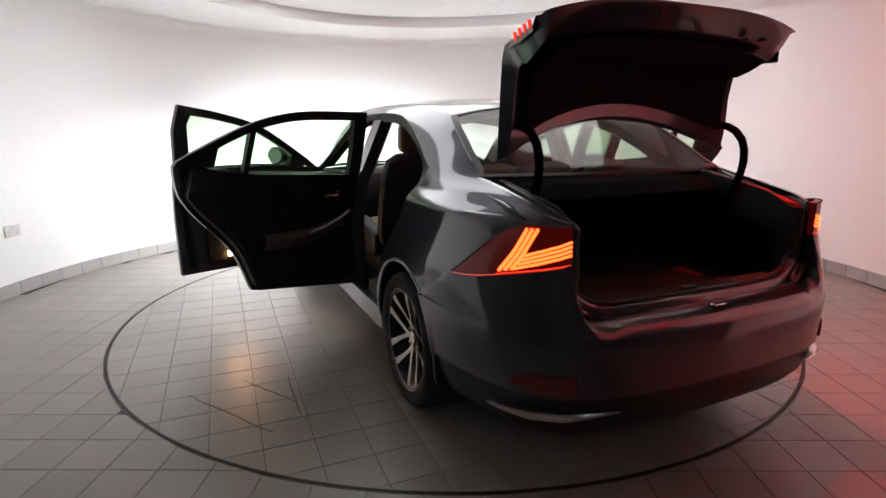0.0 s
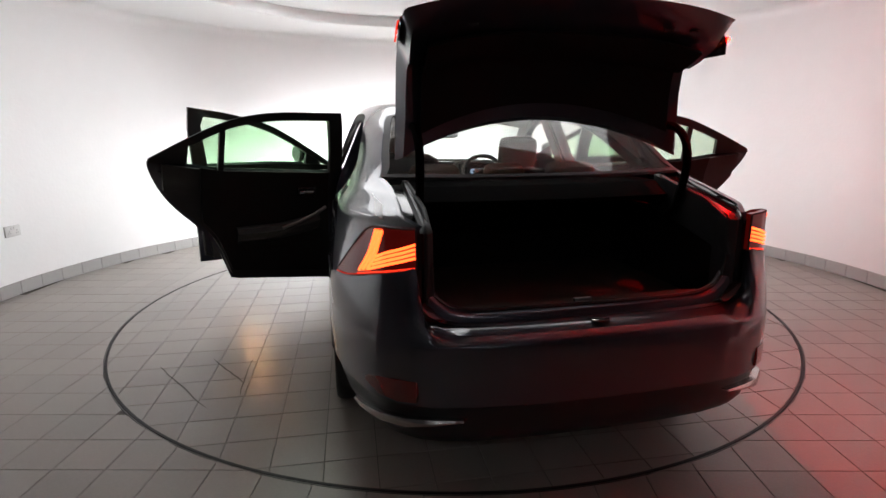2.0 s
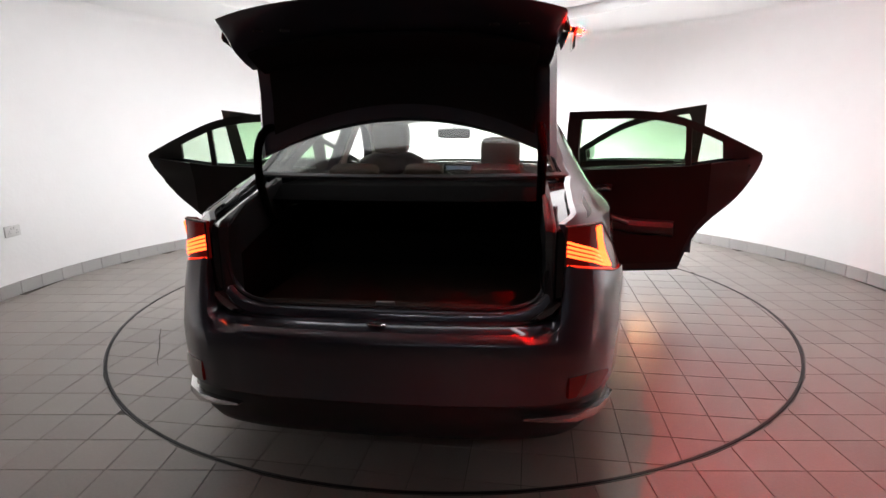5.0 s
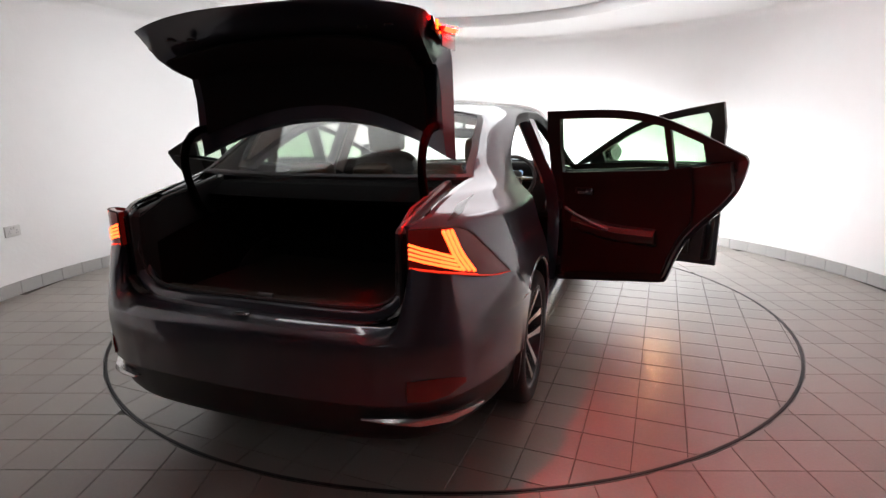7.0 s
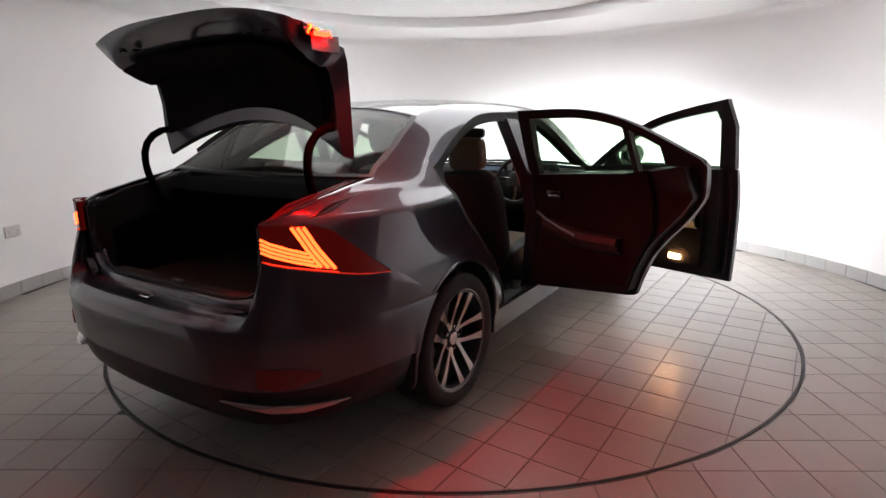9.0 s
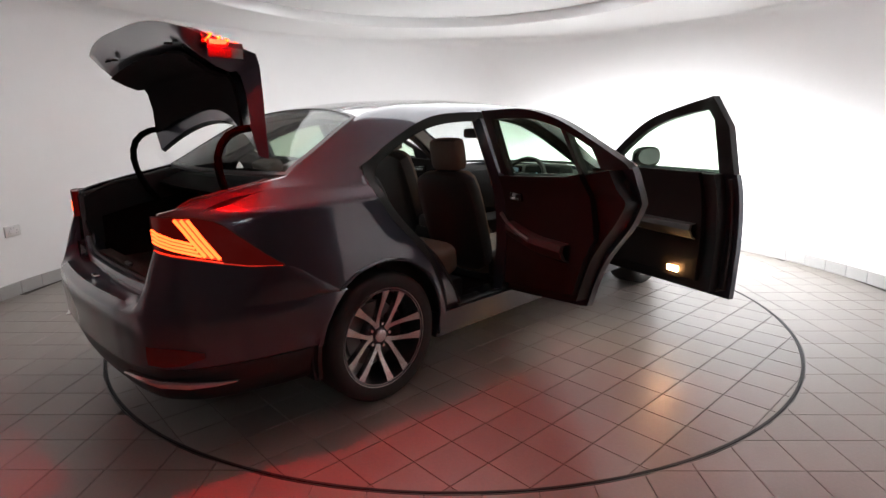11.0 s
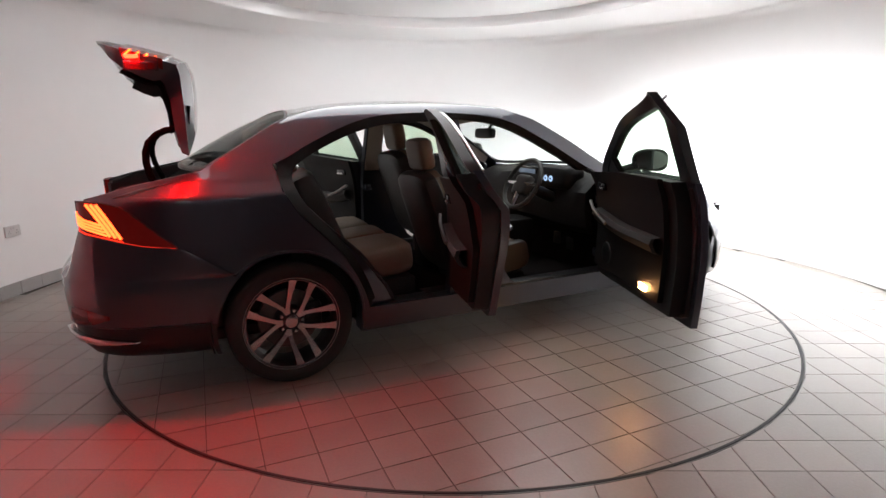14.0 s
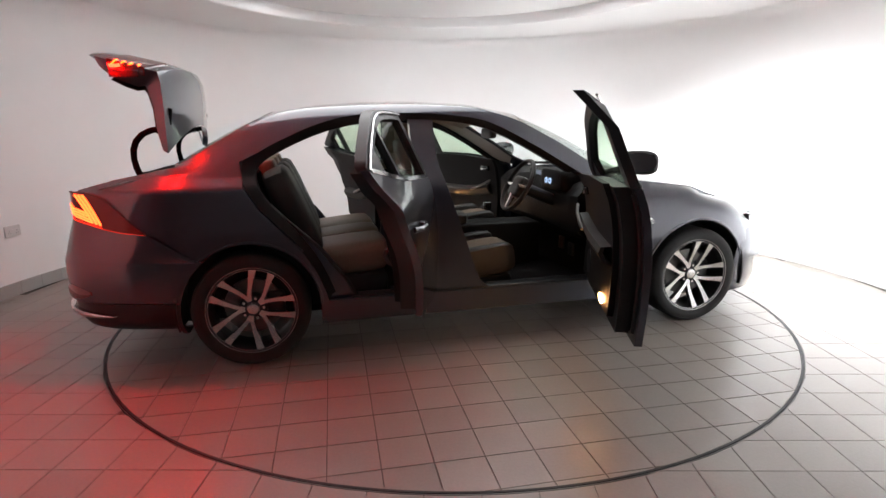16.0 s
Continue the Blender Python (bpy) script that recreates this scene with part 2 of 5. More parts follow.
def room():
    span = (A0, A0 + 2 * math.pi - 2 * (A0 + math.pi / 2))
    bm = bmesh.new()
    cove = [(R_ROOM, 0.0), (R_ROOM, 1.2), (R_ROOM, Z_CEIL - 0.10), (R_ROOM - 0.01, Z_CEIL - 0.06), (R_ROOM - 0.035, Z_CEIL - 0.025), (R_ROOM - 0.09, Z_CEIL - 0.004)]
    inner = [ring_points(r, 128, z, *span) for r, z in cove]
    outer = [ring_points(R_ROOM + 0.2, 128, z, *span) for r, z in cove]
    shell(bm, inner, outer)
    tagged(link("wall_round", bm, M_WALL), "white painted plaster wall curving round the turntable", "wall", kind="structure")
    # drive-in recess behind the camera
    y0 = -math.sqrt(R_ROOM ** 2 - OPEN_HALF ** 2) + 0.02
    for name, x0, x1, ya, yb in (("wall_west", -OPEN_HALF - 0.2, -OPEN_HALF, -7.0, y0), ("wall_east", OPEN_HALF, OPEN_HALF + 0.2, -7.0, y0)):
        bm = bmesh.new()
        box(bm, x0, x1, ya, yb, 0, Z_CEIL)
        tagged(link(name, bm, M_RECESS, smooth=False), "grey painted side wall of the drive-in recess", "wall", kind="structure")
    bm = bmesh.new()
    box(bm, -OPEN_HALF - 0.2, OPEN_HALF + 0.2, -7.2, -7.0, 0, Z_CEIL)
    tagged(link("wall_south", bm, M_RECESS, smooth=False), "plain grey end wall of the drive-in recess", "wall", kind="structure")
    # ceiling ring, raised disc and recess ceiling
    bm = bmesh.new()
    c, ri = (-0.11, 0.415), 2.12
    low = [ring_points(r, 128, z, c=cc) for r, z, cc in ((R_ROOM + 0.2, Z_CEIL, (0, 0)), (ri + 0.01, Z_CEIL, c), (ri, Z_CEIL + 0.01, c), (ri, Z_TOP, c), (0.02, Z_TOP, c))]
    high = [ring_points(r, 128, z, c=cc) for r, z, cc in ((R_ROOM + 0.2, Z_CEIL + 0.3, (0, 0)), (ri + 0.05, Z_CEIL + 0.3, c), (ri + 0.04, Z_CEIL + 0.3, c), (ri + 0.03, Z_TOP + 0.2, c), (0.02, Z_TOP + 0.2, c))]
    shell(bm, low, high)
    tagged(link("ceiling", bm, M_CEIL), "white plaster ceiling with a shallow round recess", "ceiling", kind="structure")
    bm = bmesh.new()
    box(bm, -OPEN_HALF - 0.2, OPEN_HALF + 0.2, -7.2, y0 - 0.25, Z_CEIL + 0.004, Z_CEIL + 0.2)
    tagged(link("ceiling_recess", bm, M_RECESS, smooth=False), "grey ceiling of the drive-in recess", "ceiling", kind="structure")


room()


# ---- floor ----
def tile_mesh(name, pts, material):
    """A tile with a worn rounded edge from its outline."""
    bm = bmesh.new()
    c = sum(pts, Vector()) / len(pts)
    top = [bm.verts.new(p + (c - p).normalized() * 0.0015) for p in pts]
    low = [bm.verts.new(Vector((p.x, p.y, -0.0015))) for p in pts]
    deep = [bm.verts.new(Vector((p.x, p.y, -0.008))) for p in pts]
    n = len(pts)
    bm.faces.new(top)
    for k in range(n):
        j = (k + 1) % n
        bm.faces.new((top[k], low[k], low[j], top[j]))
        bm.faces.new((low[k], deep[k], deep[j], low[j]))
    me = bpy.data.meshes.new(name)
    bmesh.ops.recalc_face_normals(bm, faces=bm.faces)
    bm.to_mesh(me)
    bm.free()
    me.materials.append(material)
    return me


def square(i, j, off, turn, clip):
    """Outline of tile i, j of a grid, clipped by clip(point)."""
    h, n = TILE / 2 - 0.0014, 10
    cx, cy = off[0] + (i + 0.5) * TILE, off[1] + (j + 0.5) * TILE
    c, s = math.cos(turn), math.sin(turn)
    corner = [(-h, -h), (h, -h), (h, h), (-h, h)]
    out, hit = [], False
    for k in range(4):
        a, b = corner[k], corner[(k + 1) % 4]
        for e in range(n):
            x, y = cx + a[0] + (b[0] - a[0]) * e / n, cy + a[1] + (b[1] - a[1]) * e / n
            p = Vector((c * x - s * y, s * x + c * y, 0))
            q = clip(p)
            hit |= (q - p).length > 1e-9
            if not out or (q - out[-1]).length > 1e-4:
                out.append(q)
    if not hit:
        out = out[::n] if len(out) == 4 * n else out
    return out, hit


def area_of(pts):
    return abs(sum(a.x * b.y - b.x * a.y for a, b in zip(pts, pts[1:] + pts[:1]))) / 2


def tiled(parent, off, turn, clip, reach, keep, near):
    """Lays tiles as children of parent: separate ones where near() says, the rest joined."""
    far, plain, count = [], None, 0
    n = int(reach / TILE) + 2
    for i in range(-n, n):
        for j in range(-n, n):
            pts, cut = square(i, j, off, turn, clip)
            if len(pts) < 3 or area_of(pts) < 0.00006:
                continue
            mid = sum(pts, Vector()) / len(pts)
            if not keep(mid):
                continue
            if near(mid) and count < 300:
                count += 1
                if cut:
                    ob = new("tile", tile_mesh("tile", [p - mid for p in pts], M_TILE))
                else:
                    if plain is None:
                        plain = tile_mesh("tile", [p - mid for p in pts], M_TILE)
                    ob = new("tile", plain)
                ob.location = mid
                ob.rotation_euler = (random.uniform(-1, 1) * 0.002, random.uniform(-1, 1) * 0.002, 0)
                ob.parent = parent
            else:
                far.append(pts)
    if far:
        vs, fs = [], []
        for pts in far:
            c = sum(pts, Vector()) / len(pts)
            b, m = len(vs), len(pts)
            vs += [p + (c - p).normalized() * 0.0015 for p in pts] + [Vector((p.x, p.y, -0.008)) for p in pts]
            fs.append(tuple(range(b, b + m)))
            fs += [(b + k, b + m + k, b + m + (k + 1) % m, b + (k + 1) % m) for k in range(m)]
        me = bpy.data.meshes.new("tile_field")
        me.from_pydata(vs, [], fs)
        me.materials.append(M_TILE_FAR)
        ob = new("tile_field", me)
        ob.parent = parent
        tagged(ob, kind="stuff")


def floor():
    bm = bmesh.new()
    rows = [ring_points(R_DISC + 0.012, 128, z) for z in (-0.006,)] + [ring_points(7.6, 128, -0.006)]
    grid(bm, rows)
    grid(bm, [ring_points(R_DISC + 0.012, 128, -0.006), ring_points(R_DISC + 0.012, 128, -0.06), ring_points(0.05, 128, -0.06)])
    ob = tagged(link("floor", bm, M_GROUT, smooth=False), "grey-beige ceramic tile floor with dark joints", "floor", kind="structure")
    bm = bmesh.new()
    shell(bm, [ring_points(R_DISC + 0.003, 160, -0.02), ring_points(R_DISC + 0.003, 160, 0.001)], [ring_points(R_DISC + 0.007, 160, -0.02), ring_points(R_DISC + 0.007, 160, 0.001)])
    part("edge_ring", bm, M_STEEL, ob, "thin steel edging ring round the turntable")
    return ob


def turntable():
    hub = new("turntable")
    tagged(hub, "round tiled turntable set flush in the floor", "turntable")
    bm = bmesh.new()
    n = 128
    shell(bm, [ring_points(0.02, n, -0.005), ring_points(R_DISC - 0.012, n, -0.005)], [ring_points(0.02, n, -0.05), ring_points(R_DISC - 0.012, n, -0.05)])
    part("platform", bm, M_GROUT, hub)
    bm = bmesh.new()
    shell(bm, [ring_points(R_DISC - 0.012, 160, -0.03), ring_points(R_DISC - 0.012, 160, 0.001)], [ring_points(R_DISC - 0.002, 160, -0.03), ring_points(R_DISC - 0.002, 160, 0.001)])
    part("rim_strip", bm, M_RUBBER, hub, "black rim strip")
    return hub


FLOOR = floor()
TABLE = turntable()


def skirting():
    """Upright tiles along the foot of the round wall."""
    base = new("baseboard")
    tagged(base, "grey ceramic skirting tiles along the round wall", "baseboard", kind="structure")
    step = TILE / R_ROOM
    bm = bmesh.new()
    h, d, w = 0.106, 0.010, TILE - 0.003
    box(bm, -d, 0.004, -w / 2, w / 2, 0.001, h, 0.002, 1)
    me = bpy.data.meshes.new("skirting_tile")
    bm.to_mesh(me)
    bm.free()
    me.materials.append(M_SKIRT)
    a = radians(177.2) - step / 2
    k0 = -int((a - A0) / step) + 1
    k1 = int((A0 + 2 * math.pi - 2 * (A0 + math.pi / 2) - a) / step)
    for k in range(k0, k1 + 1):
        t = a + k * step
        if not A0 + 0.03 < t < math.pi - A0 - 0.03:
            continue
        ob = new("skirting_tile", me)
        ob.parent = base
        ob.location = (R_ROOM * math.cos(t), R_ROOM * math.sin(t), 0)
        ob.rotation_euler = (0, 0, t)


skirting()


def wall_socket():
    t = math.radians(177.0)
    s = new("wall_socket")
    s.location = (R_ROOM * math.cos(t), R_ROOM * math.sin(t), 0.512)
    s.rotation_euler = (0, 0, t + math.pi / 2)
    tagged(s, "white plastic double wall socket on the round wall", "socket")
    bm = bmesh.new()
    box(bm, -0.073, 0.073, -0.004, 0.012, -0.043, 0.043, 0.005, 2)
    part("backplate", bm, M_SOCKET, s)
    for x in (-0.036, 0.036):
        bm = bmesh.new()
        for dx, dz, w, h in ((0, 0.014, 0.004, 0.008), (-0.011, -0.004, 0.007, 0.004), (0.011, -0.004, 0.007, 0.004)):
            box(bm, x + dx - w / 2, x + dx + w / 2, 0.0115, 0.0132, dz - h / 2 - 0.01, dz + h / 2 - 0.01)
        part("pin_holes", bm, M_BLACK, s, "dark pin holes")
        bm = bmesh.new()
        box(bm, x * 0.35 - 0.006, x * 0.35 + 0.006, 0.011, 0.016, 0.012, 0.032, 0.001, 1)
        part("switch", bm, M_SOCKET, s)


wall_socket()


def strip_light(x):
    light = new("strip_light")
    light.location = (x, -5.2, Z_CEIL)
    tagged(light, "slim white ceiling strip light in the drive-in recess", "ceiling light", "strip lights in the recess")
    bm = bmesh.new()
    box(bm, -0.42, 0.42, -0.045, 0.045, -0.05, 0.0, 0.01, 2)
    part("housing", bm, M_SOCKET, light)
    bm = bmesh.new()
    box(bm, -0.39, 0.39, -0.012, 0.012, -0.058, -0.051, 0.003, 1)
    part("diffuser", bm, M_STRIP, light, "glowing white diffuser")


for x in (-1.0, 0.0, 1.0):
    strip_light(x)

# ---- the car: x to its right, y forward, z up, origin on the ground midway between the axles ----
CAR = new("saloon_car")
tagged(CAR, "dark grey metallic four-door saloon with doors and boot open", "car")

STATIONS = [
    (-2.28, [(0.68, 0.66), (0.85, 0.62), (0.95, 0.60), (1.00, 0.57), (1.05, 0.5)]),
    (-2.15, [(0.60, 0.80), (0.72, 0.785), (0.85, 0.755), (0.95, 0.715), (1.00, 0.67), (1.04, 0.58), (1.06, 0.5)]),
    (-2.00, [(0.50, 0.85), (0.70, 0.84), (0.85, 0.808), (0.94, 0.79), (0.975, 0.78), (0.99, 0.755), (1.01, 0.715), (1.045, 0.65), (1.075, 0.55)]),
    (-1.75, [(0.25, 0.855), (0.60, 0.885), (0.75, 0.88), (0.90, 0.858), (0.968, 0.848), (0.984, 0.840), (1.03, 0.786), (1.055, 0.755), (1.09, 0.688), (1.12, 0.622), (1.20, 0.54), (1.30, 0.46)]),
    (-1.58, [(0.22, 0.855), (0.60, 0.893), (0.75, 0.886), (0.90, 0.862), (0.972, 0.852), (0.988, 0.844), (1.034, 0.790), (1.08, 0.758), (1.14, 0.704), (1.20, 0.642), (1.26, 0.57), (1.34, 0.47)]),
    (-1.40, [(0.20, 0.855), (0.60, 0.897), (0.75, 0.89), (0.90, 0.866), (0.975, 0.854), (0.990, 0.847), (1.036, 0.797), (1.06, 0.784), (1.10, 0.760), (1.20, 0.70), (1.29, 0.635), (1.35, 0.565), (1.40, 0.45)]),
    (-1.00, [(0.18, 0.85), (0.30, 0.87), (0.45, 0.885), (0.62, 0.892), (0.75, 0.888), (0.90, 0.868), (0.985, 0.845), (1.10, 0.785), (1.20, 0.735), (1.30, 0.69), (1.36, 0.645), (1.40, 0.595), (1.43, 0.51), (1.46, 0.38)]),
    (0.00, [(0.18, 0.85), (0.30, 0.87), (0.45, 0.88), (0.62, 0.888), (0.75, 0.885), (0.90, 0.868), (0.985, 0.845), (1.10, 0.79), (1.20, 0.745), (1.30, 0.70), (1.37, 0.665), (1.42, 0.64), (1.445, 0.57), (1.47, 0.44)]),
    (0.70, [(0.18, 0.85), (0.30, 0.868), (0.45, 0.88), (0.65, 0.888), (0.90, 0.862), (0.985, 0.83), (1.04, 0.775), (1.10, 0.72), (1.20, 0.65), (1.30, 0.58)]),
    (1.00, [(0.18, 0.85), (0.45, 0.88), (0.65, 0.89), (0.85, 0.87), (0.93, 0.82), (0.97, 0.75), (1.0, 0.68), (1.04, 0.6)]),
    (1.40, [(0.18, 0.86), (0.65, 0.897), (0.78, 0.88), (0.86, 0.84), (0.91, 0.75), (0.94, 0.6), (0.96, 0.4)]),
    (1.80, [(0.18, 0.83), (0.50, 0.862), (0.65, 0.845), (0.73, 0.80), (0.79, 0.70), (0.83, 0.5), (0.85, 0.3)]),
    (2.05, [(0.15, 0.70), (0.40, 0.745), (0.55, 0.73), (0.63, 0.68), (0.68, 0.55), (0.72, 0.3)]),
]
ST_Y = [s[0] for s in STATIONS]


SIDE_Z = np.linspace(0.10, 1.50, 281)


def side_table():
    """Smoothed half-widths of every station over SIDE_Z."""
    rows = []
    g = np.exp(-0.5 * (np.arange(-8, 9) / 1.1) ** 2)
    g /= g.sum()
    for _, prof in STATIONS:
        z, x = [p[0] for p in prof], [p[1] for p in prof]
        v = np.interp(SIDE_Z, z, x)
        up = (x[-1] - x[-2]) / (z[-1] - z[-2])
        v = np.where(SIDE_Z > z[-1], np.maximum(x[-1] + up * (SIDE_Z - z[-1]), 0.25), v)
        pad = np.concatenate([np.full(8, v[0]), v, np.full(8, v[-1])])
        rows.append(np.convolve(pad, g, "valid"))
    return np.array(rows)


SIDE_X = side_table()


def blurred(v, sigma, axis):
    """v smoothed by a bell of sigma samples along one axis, ends held."""
    r = int(3 * sigma) + 1
    g = np.exp(-0.5 * (np.arange(-r, r + 1) / sigma) ** 2)
    pad = np.pad(v, [(r, r) if k == axis else (0, 0) for k in range(2)], mode="edge")
    return np.apply_along_axis(lambda c: np.convolve(c, g / g.sum(), "valid"), axis, pad)


SIDE_Y = np.arange(ST_Y[0], ST_Y[-1] + 0.014, 0.015)


def side_field():
    """Half-widths over SIDE_Y and SIDE_Z: smooth curves through the stations, evened out along the car and up the pillars."""
    rows, last = [], len(ST_Y) - 1
    for y in SIDE_Y:
        ys = min(max(y, ST_Y[0]), ST_Y[-1])
        k = min(max(int(np.searchsorted(ST_Y, ys)) - 1, 0), last - 1)
        h = ST_Y[k + 1] - ST_Y[k]
        f = (ys - ST_Y[k]) / h
        p = [SIDE_X[min(max(k + d, 0), last)] for d in (-1, 0, 1, 2)]
        lim = 3 * np.abs(p[2] - p[1])
        m0 = np.clip((p[2] - p[0]) / (ST_Y[k + 1] - ST_Y[max(k - 1, 0)]) * h, -lim, lim)
        m1 = np.clip((p[3] - p[1]) / (ST_Y[min(k + 2, last)] - ST_Y[k]) * h, -lim, lim)
        f2, f3 = f * f, f * f * f
        rows.append((2 * f3 - 3 * f2 + 1) * p[1] + (f3 - 2 * f2 + f) * m0 + (3 * f2 - 2 * f3) * p[2] + (f3 - f2) * m1)
    raw = np.array(rows)
    even = blurred(raw, 5.0, 0)
    w = np.clip((SIDE_Y + 2.2) / 0.15, 0, 1)[:, None]
    v = raw * (1 - w) + even * w
    tall = blurred(v, 5.0, 1)
    w = np.clip((SIDE_Z - 1.05) / 0.03, 0, 1)[None, :]
    return v * (1 - w) + tall * w


SIDE_F = side_field()


def side(y, z):
    """Half the body's width at y and z."""
    a = min(max((y - SIDE_Y[0]) / 0.015, 0.0), len(SIDE_Y) - 1.001)
    b = min(max((z - SIDE_Z[0]) / 0.005, 0.0), len(SIDE_Z) - 1.001)
    i, j = int(a), int(b)
    a, b = a - i, b - j
    return float((SIDE_F[i, j] * (1 - b) + SIDE_F[i, j + 1] * b) * (1 - a) + (SIDE_F[i + 1, j] * (1 - b) + SIDE_F[i + 1, j + 1] * b) * a)


def skin(bm, columns, sign=1, proud=0.0, thick=0.02):
    """A slab of body side over columns of (y, z) points."""
    out = [[Vector((sign * (side(y, z) + proud), y, z)) for y, z in col] for col in columns]
    inn = [[Vector((sign * (side(y, z) + proud - thick), y, z)) for y, z in col] for col in columns]
    shell(bm, out, inn)


def spread(a, b, n):
    return [a + (b - a) * k / n for k in range(n + 1)]


def columns(ys, lo, hi, n):
    return [[(y, z) for z in spread(lo(y), hi(y), n)] for y in ys]


def arch(c, r=0.375, z0=0.32):
    return lambda y: z0 + math.sqrt(max(0.0, r * r - (y - c) ** 2))


UPPER = fair((-1.42, 1.115), (-1.34, 1.15), (-1.22, 1.215), (-1.0, 1.31), (-0.78, 1.36), (-0.42, 1.372), (-0.1, 1.345), (0.07, 1.295), (0.28, 1.185), (0.43, 1.095), (0.58, 1.005), (0.72, 0.965))
ROOFLINE = fair((-1.42, 1.285), (-1.30, 1.345), (-1.15, 1.385), (-0.95, 1.408), (-0.5, 1.425), (-0.1, 1.406), (0.05, 1.375), (0.2, 1.328), (0.35, 1.250), (0.5, 1.168), (0.65, 1.075), (0.80, 0.995), (0.95, 0.965))
REAR_EDGE = soft((-1.42, 1.115), (-1.395, 0.985), (-1.33, 0.875), (-1.23, 0.77), (-1.12, 0.65), (-1.05, 0.52), (-1.0, 0.40), (-0.97, 0.26))
INNER_EDGE = soft((-1.40, 1.10), (-1.36, 0.97), (-1.2, 0.80), (-1.02, 0.63), (-0.87, 0.42), (-0.80, 0.26))
DOOR_EDGE = fair((-1.468, 1.135), (-1.462, 1.08), (-1.43, 0.99), (-1.39, 0.915), (-1.33, 0.835), (-1.25, 0.75), (-1.17, 0.645), (-1.12, 0.53), (-1.09, 0.43), (-1.07, 0.40))
REAR_TOP = fair((-1.47, 1.135), (-1.33, 1.21), (-1.17, 1.288), (-1.02, 1.343), (-0.81, 1.374), (-0.40, 1.374))
FRONT_TOP = fair((-0.43, 1.432), (-0.165, 1.395), (0.095, 1.329), (0.323, 1.216), (0.70, 0.98))
BELT = curve((-1.5, 1.135), (-1.31, 1.10), (-1.1, 1.06), (-0.42, 1.015), (-0.38, 1.03), (0.2, 1.03), (0.5, 1.01), (0.8, 0.985))


def shoulder(y):
    """Height of the line where the wing, C-pillar or roof rail meets deck, window or roof."""
    return curve((-2.28, 0.968), (-2.22, 0.985), (-2.12, 1.012), (-2.0, 1.04), (-1.75, 1.09), (-1.42, 1.285))(y) if y < -1.42 else ROOFLINE(y)


def quarter(sign):
    """Rear wing and C-pillar from the boot to the roof rail."""
    bm = bmesh.new()
    seam = curve((-2.28, 0.70), (-1.9, 0.70), (-1.76, 0.62), (-1.64, 0.55))
    low = lambda y: max(seam(y), arch(-1.4)(y) if abs(y + 1.4) < 0.375 else 0) if y < -1.4 else (arch(-1.4)(y) if y < -1.03 else 0.24)
    top = lambda y: shoulder(y) if y <= -1.42 else REAR_EDGE(y)
    seat = lambda y: min(0.965, top(y) - 0.03)
    crease = lambda y: min(0.987, top(y) - 0.006)
    ledge = lambda y: min(1.04, top(y) - 0.003)
    back = spread(-2.25, -1.79, 26) + spread(-1.785, -1.755, 6) + spread(-1.74, -1.42, 20)
    ys = back + spread(-1.408, -1.06, 26) + [-1.05, -1.04, -1.035, -1.027, -1.02, -1.01, -1.0, -0.99, -0.975]
    foot = lambda y: min(low(y), top(y) - 0.05) if y > -1.42 else low(y)
    skin(bm, [[(y, z) for z in spread(foot(y), seat(y), 22) + spread(seat(y), crease(y), 5)[1:]] for y in ys], sign)
    skin(bm, [[(y, z) for z in spread(crease(y), ledge(y), 8) + spread(ledge(y), top(y), 16)[1:]] for y in back + [-1.4195, -1.41, -1.402]], sign)
    return part("rear_wing", bm, M_PAINT, CAR)


def deck_slot(sign):
    """Dark sliver with a bright rim on the shoulder above the tail lamp."""
    bm = bmesh.new()
    rows = []
    for f in spread(0, 1, 10):
        y = -2.13 + 0.25 * f
        z = shoulder(y) - 0.028 + 0.006 * f
        h = 0.0065 * math.sin(math.pi * min(f * 1.25 + 0.02, 1)) + 0.0006
        rows.append([Vector((sign * (side(y, q) + 0.002), y, q)) for q in (z - h, z, z + h)])
    shell(bm, rows, [[p - Vector((sign * 0.006, 0, 0)) for p in r] for r in rows])
    part("deck_slot", bm, M_GLOSSBLACK, CAR, "black shut-line slot on the rear shoulder")


def roof_rail(sign):
    bm = bmesh.new()
    ys = spread(-1.42, 0.72, 40)
    skin(bm, columns(ys, UPPER, ROOFLINE, 8), sign)
    ys = spread(0.72, 0.93, 4)
    skin(bm, columns(ys, lambda y: 0.965, lambda y: max(ROOFLINE(y), 0.972), 3), sign)
    return part("roof_rail", bm, M_PAINT, CAR)


CROWN = soft((-1.25, 1.395), (-0.98, 1.438), (-0.68, 1.458), (-0.44, 1.463), (-0.04, 1.447), (0.28, 1.395))


def roof():
    bm = bmesh.new()
    rows, under = [], []
    for y in spread(-1.235, 0.29, 26):
        lag = 0.075 * max(0, (-1.0 - y) / 0.235) + 0.08 * max(0, (y - 0.05) / 0.24)
        ye = y - lag
        ends = ROOFLINE(ye)
        w = side(ye, ends)
        row = []
        for k in range(-12, 13):
            u = k / 12
            row.append(Vector((w * u, y - lag * u * u, ends + (CROWN(y) - ends) * (1 - abs(u) ** 2.2))))
        rows.append(row)
        under.append([p - Vector((0, 0, 0.025)) for p in row])
    shell(bm, rows, under)
    part("roof", bm, M_PAINT, CAR)
    bm = bmesh.new()
    grid(bm, [[p - Vector((0, 0, 0.03)) for p in r] for r in under])
    part("headliner", bm, M_HEADLINER, CAR, "beige cloth headliner")


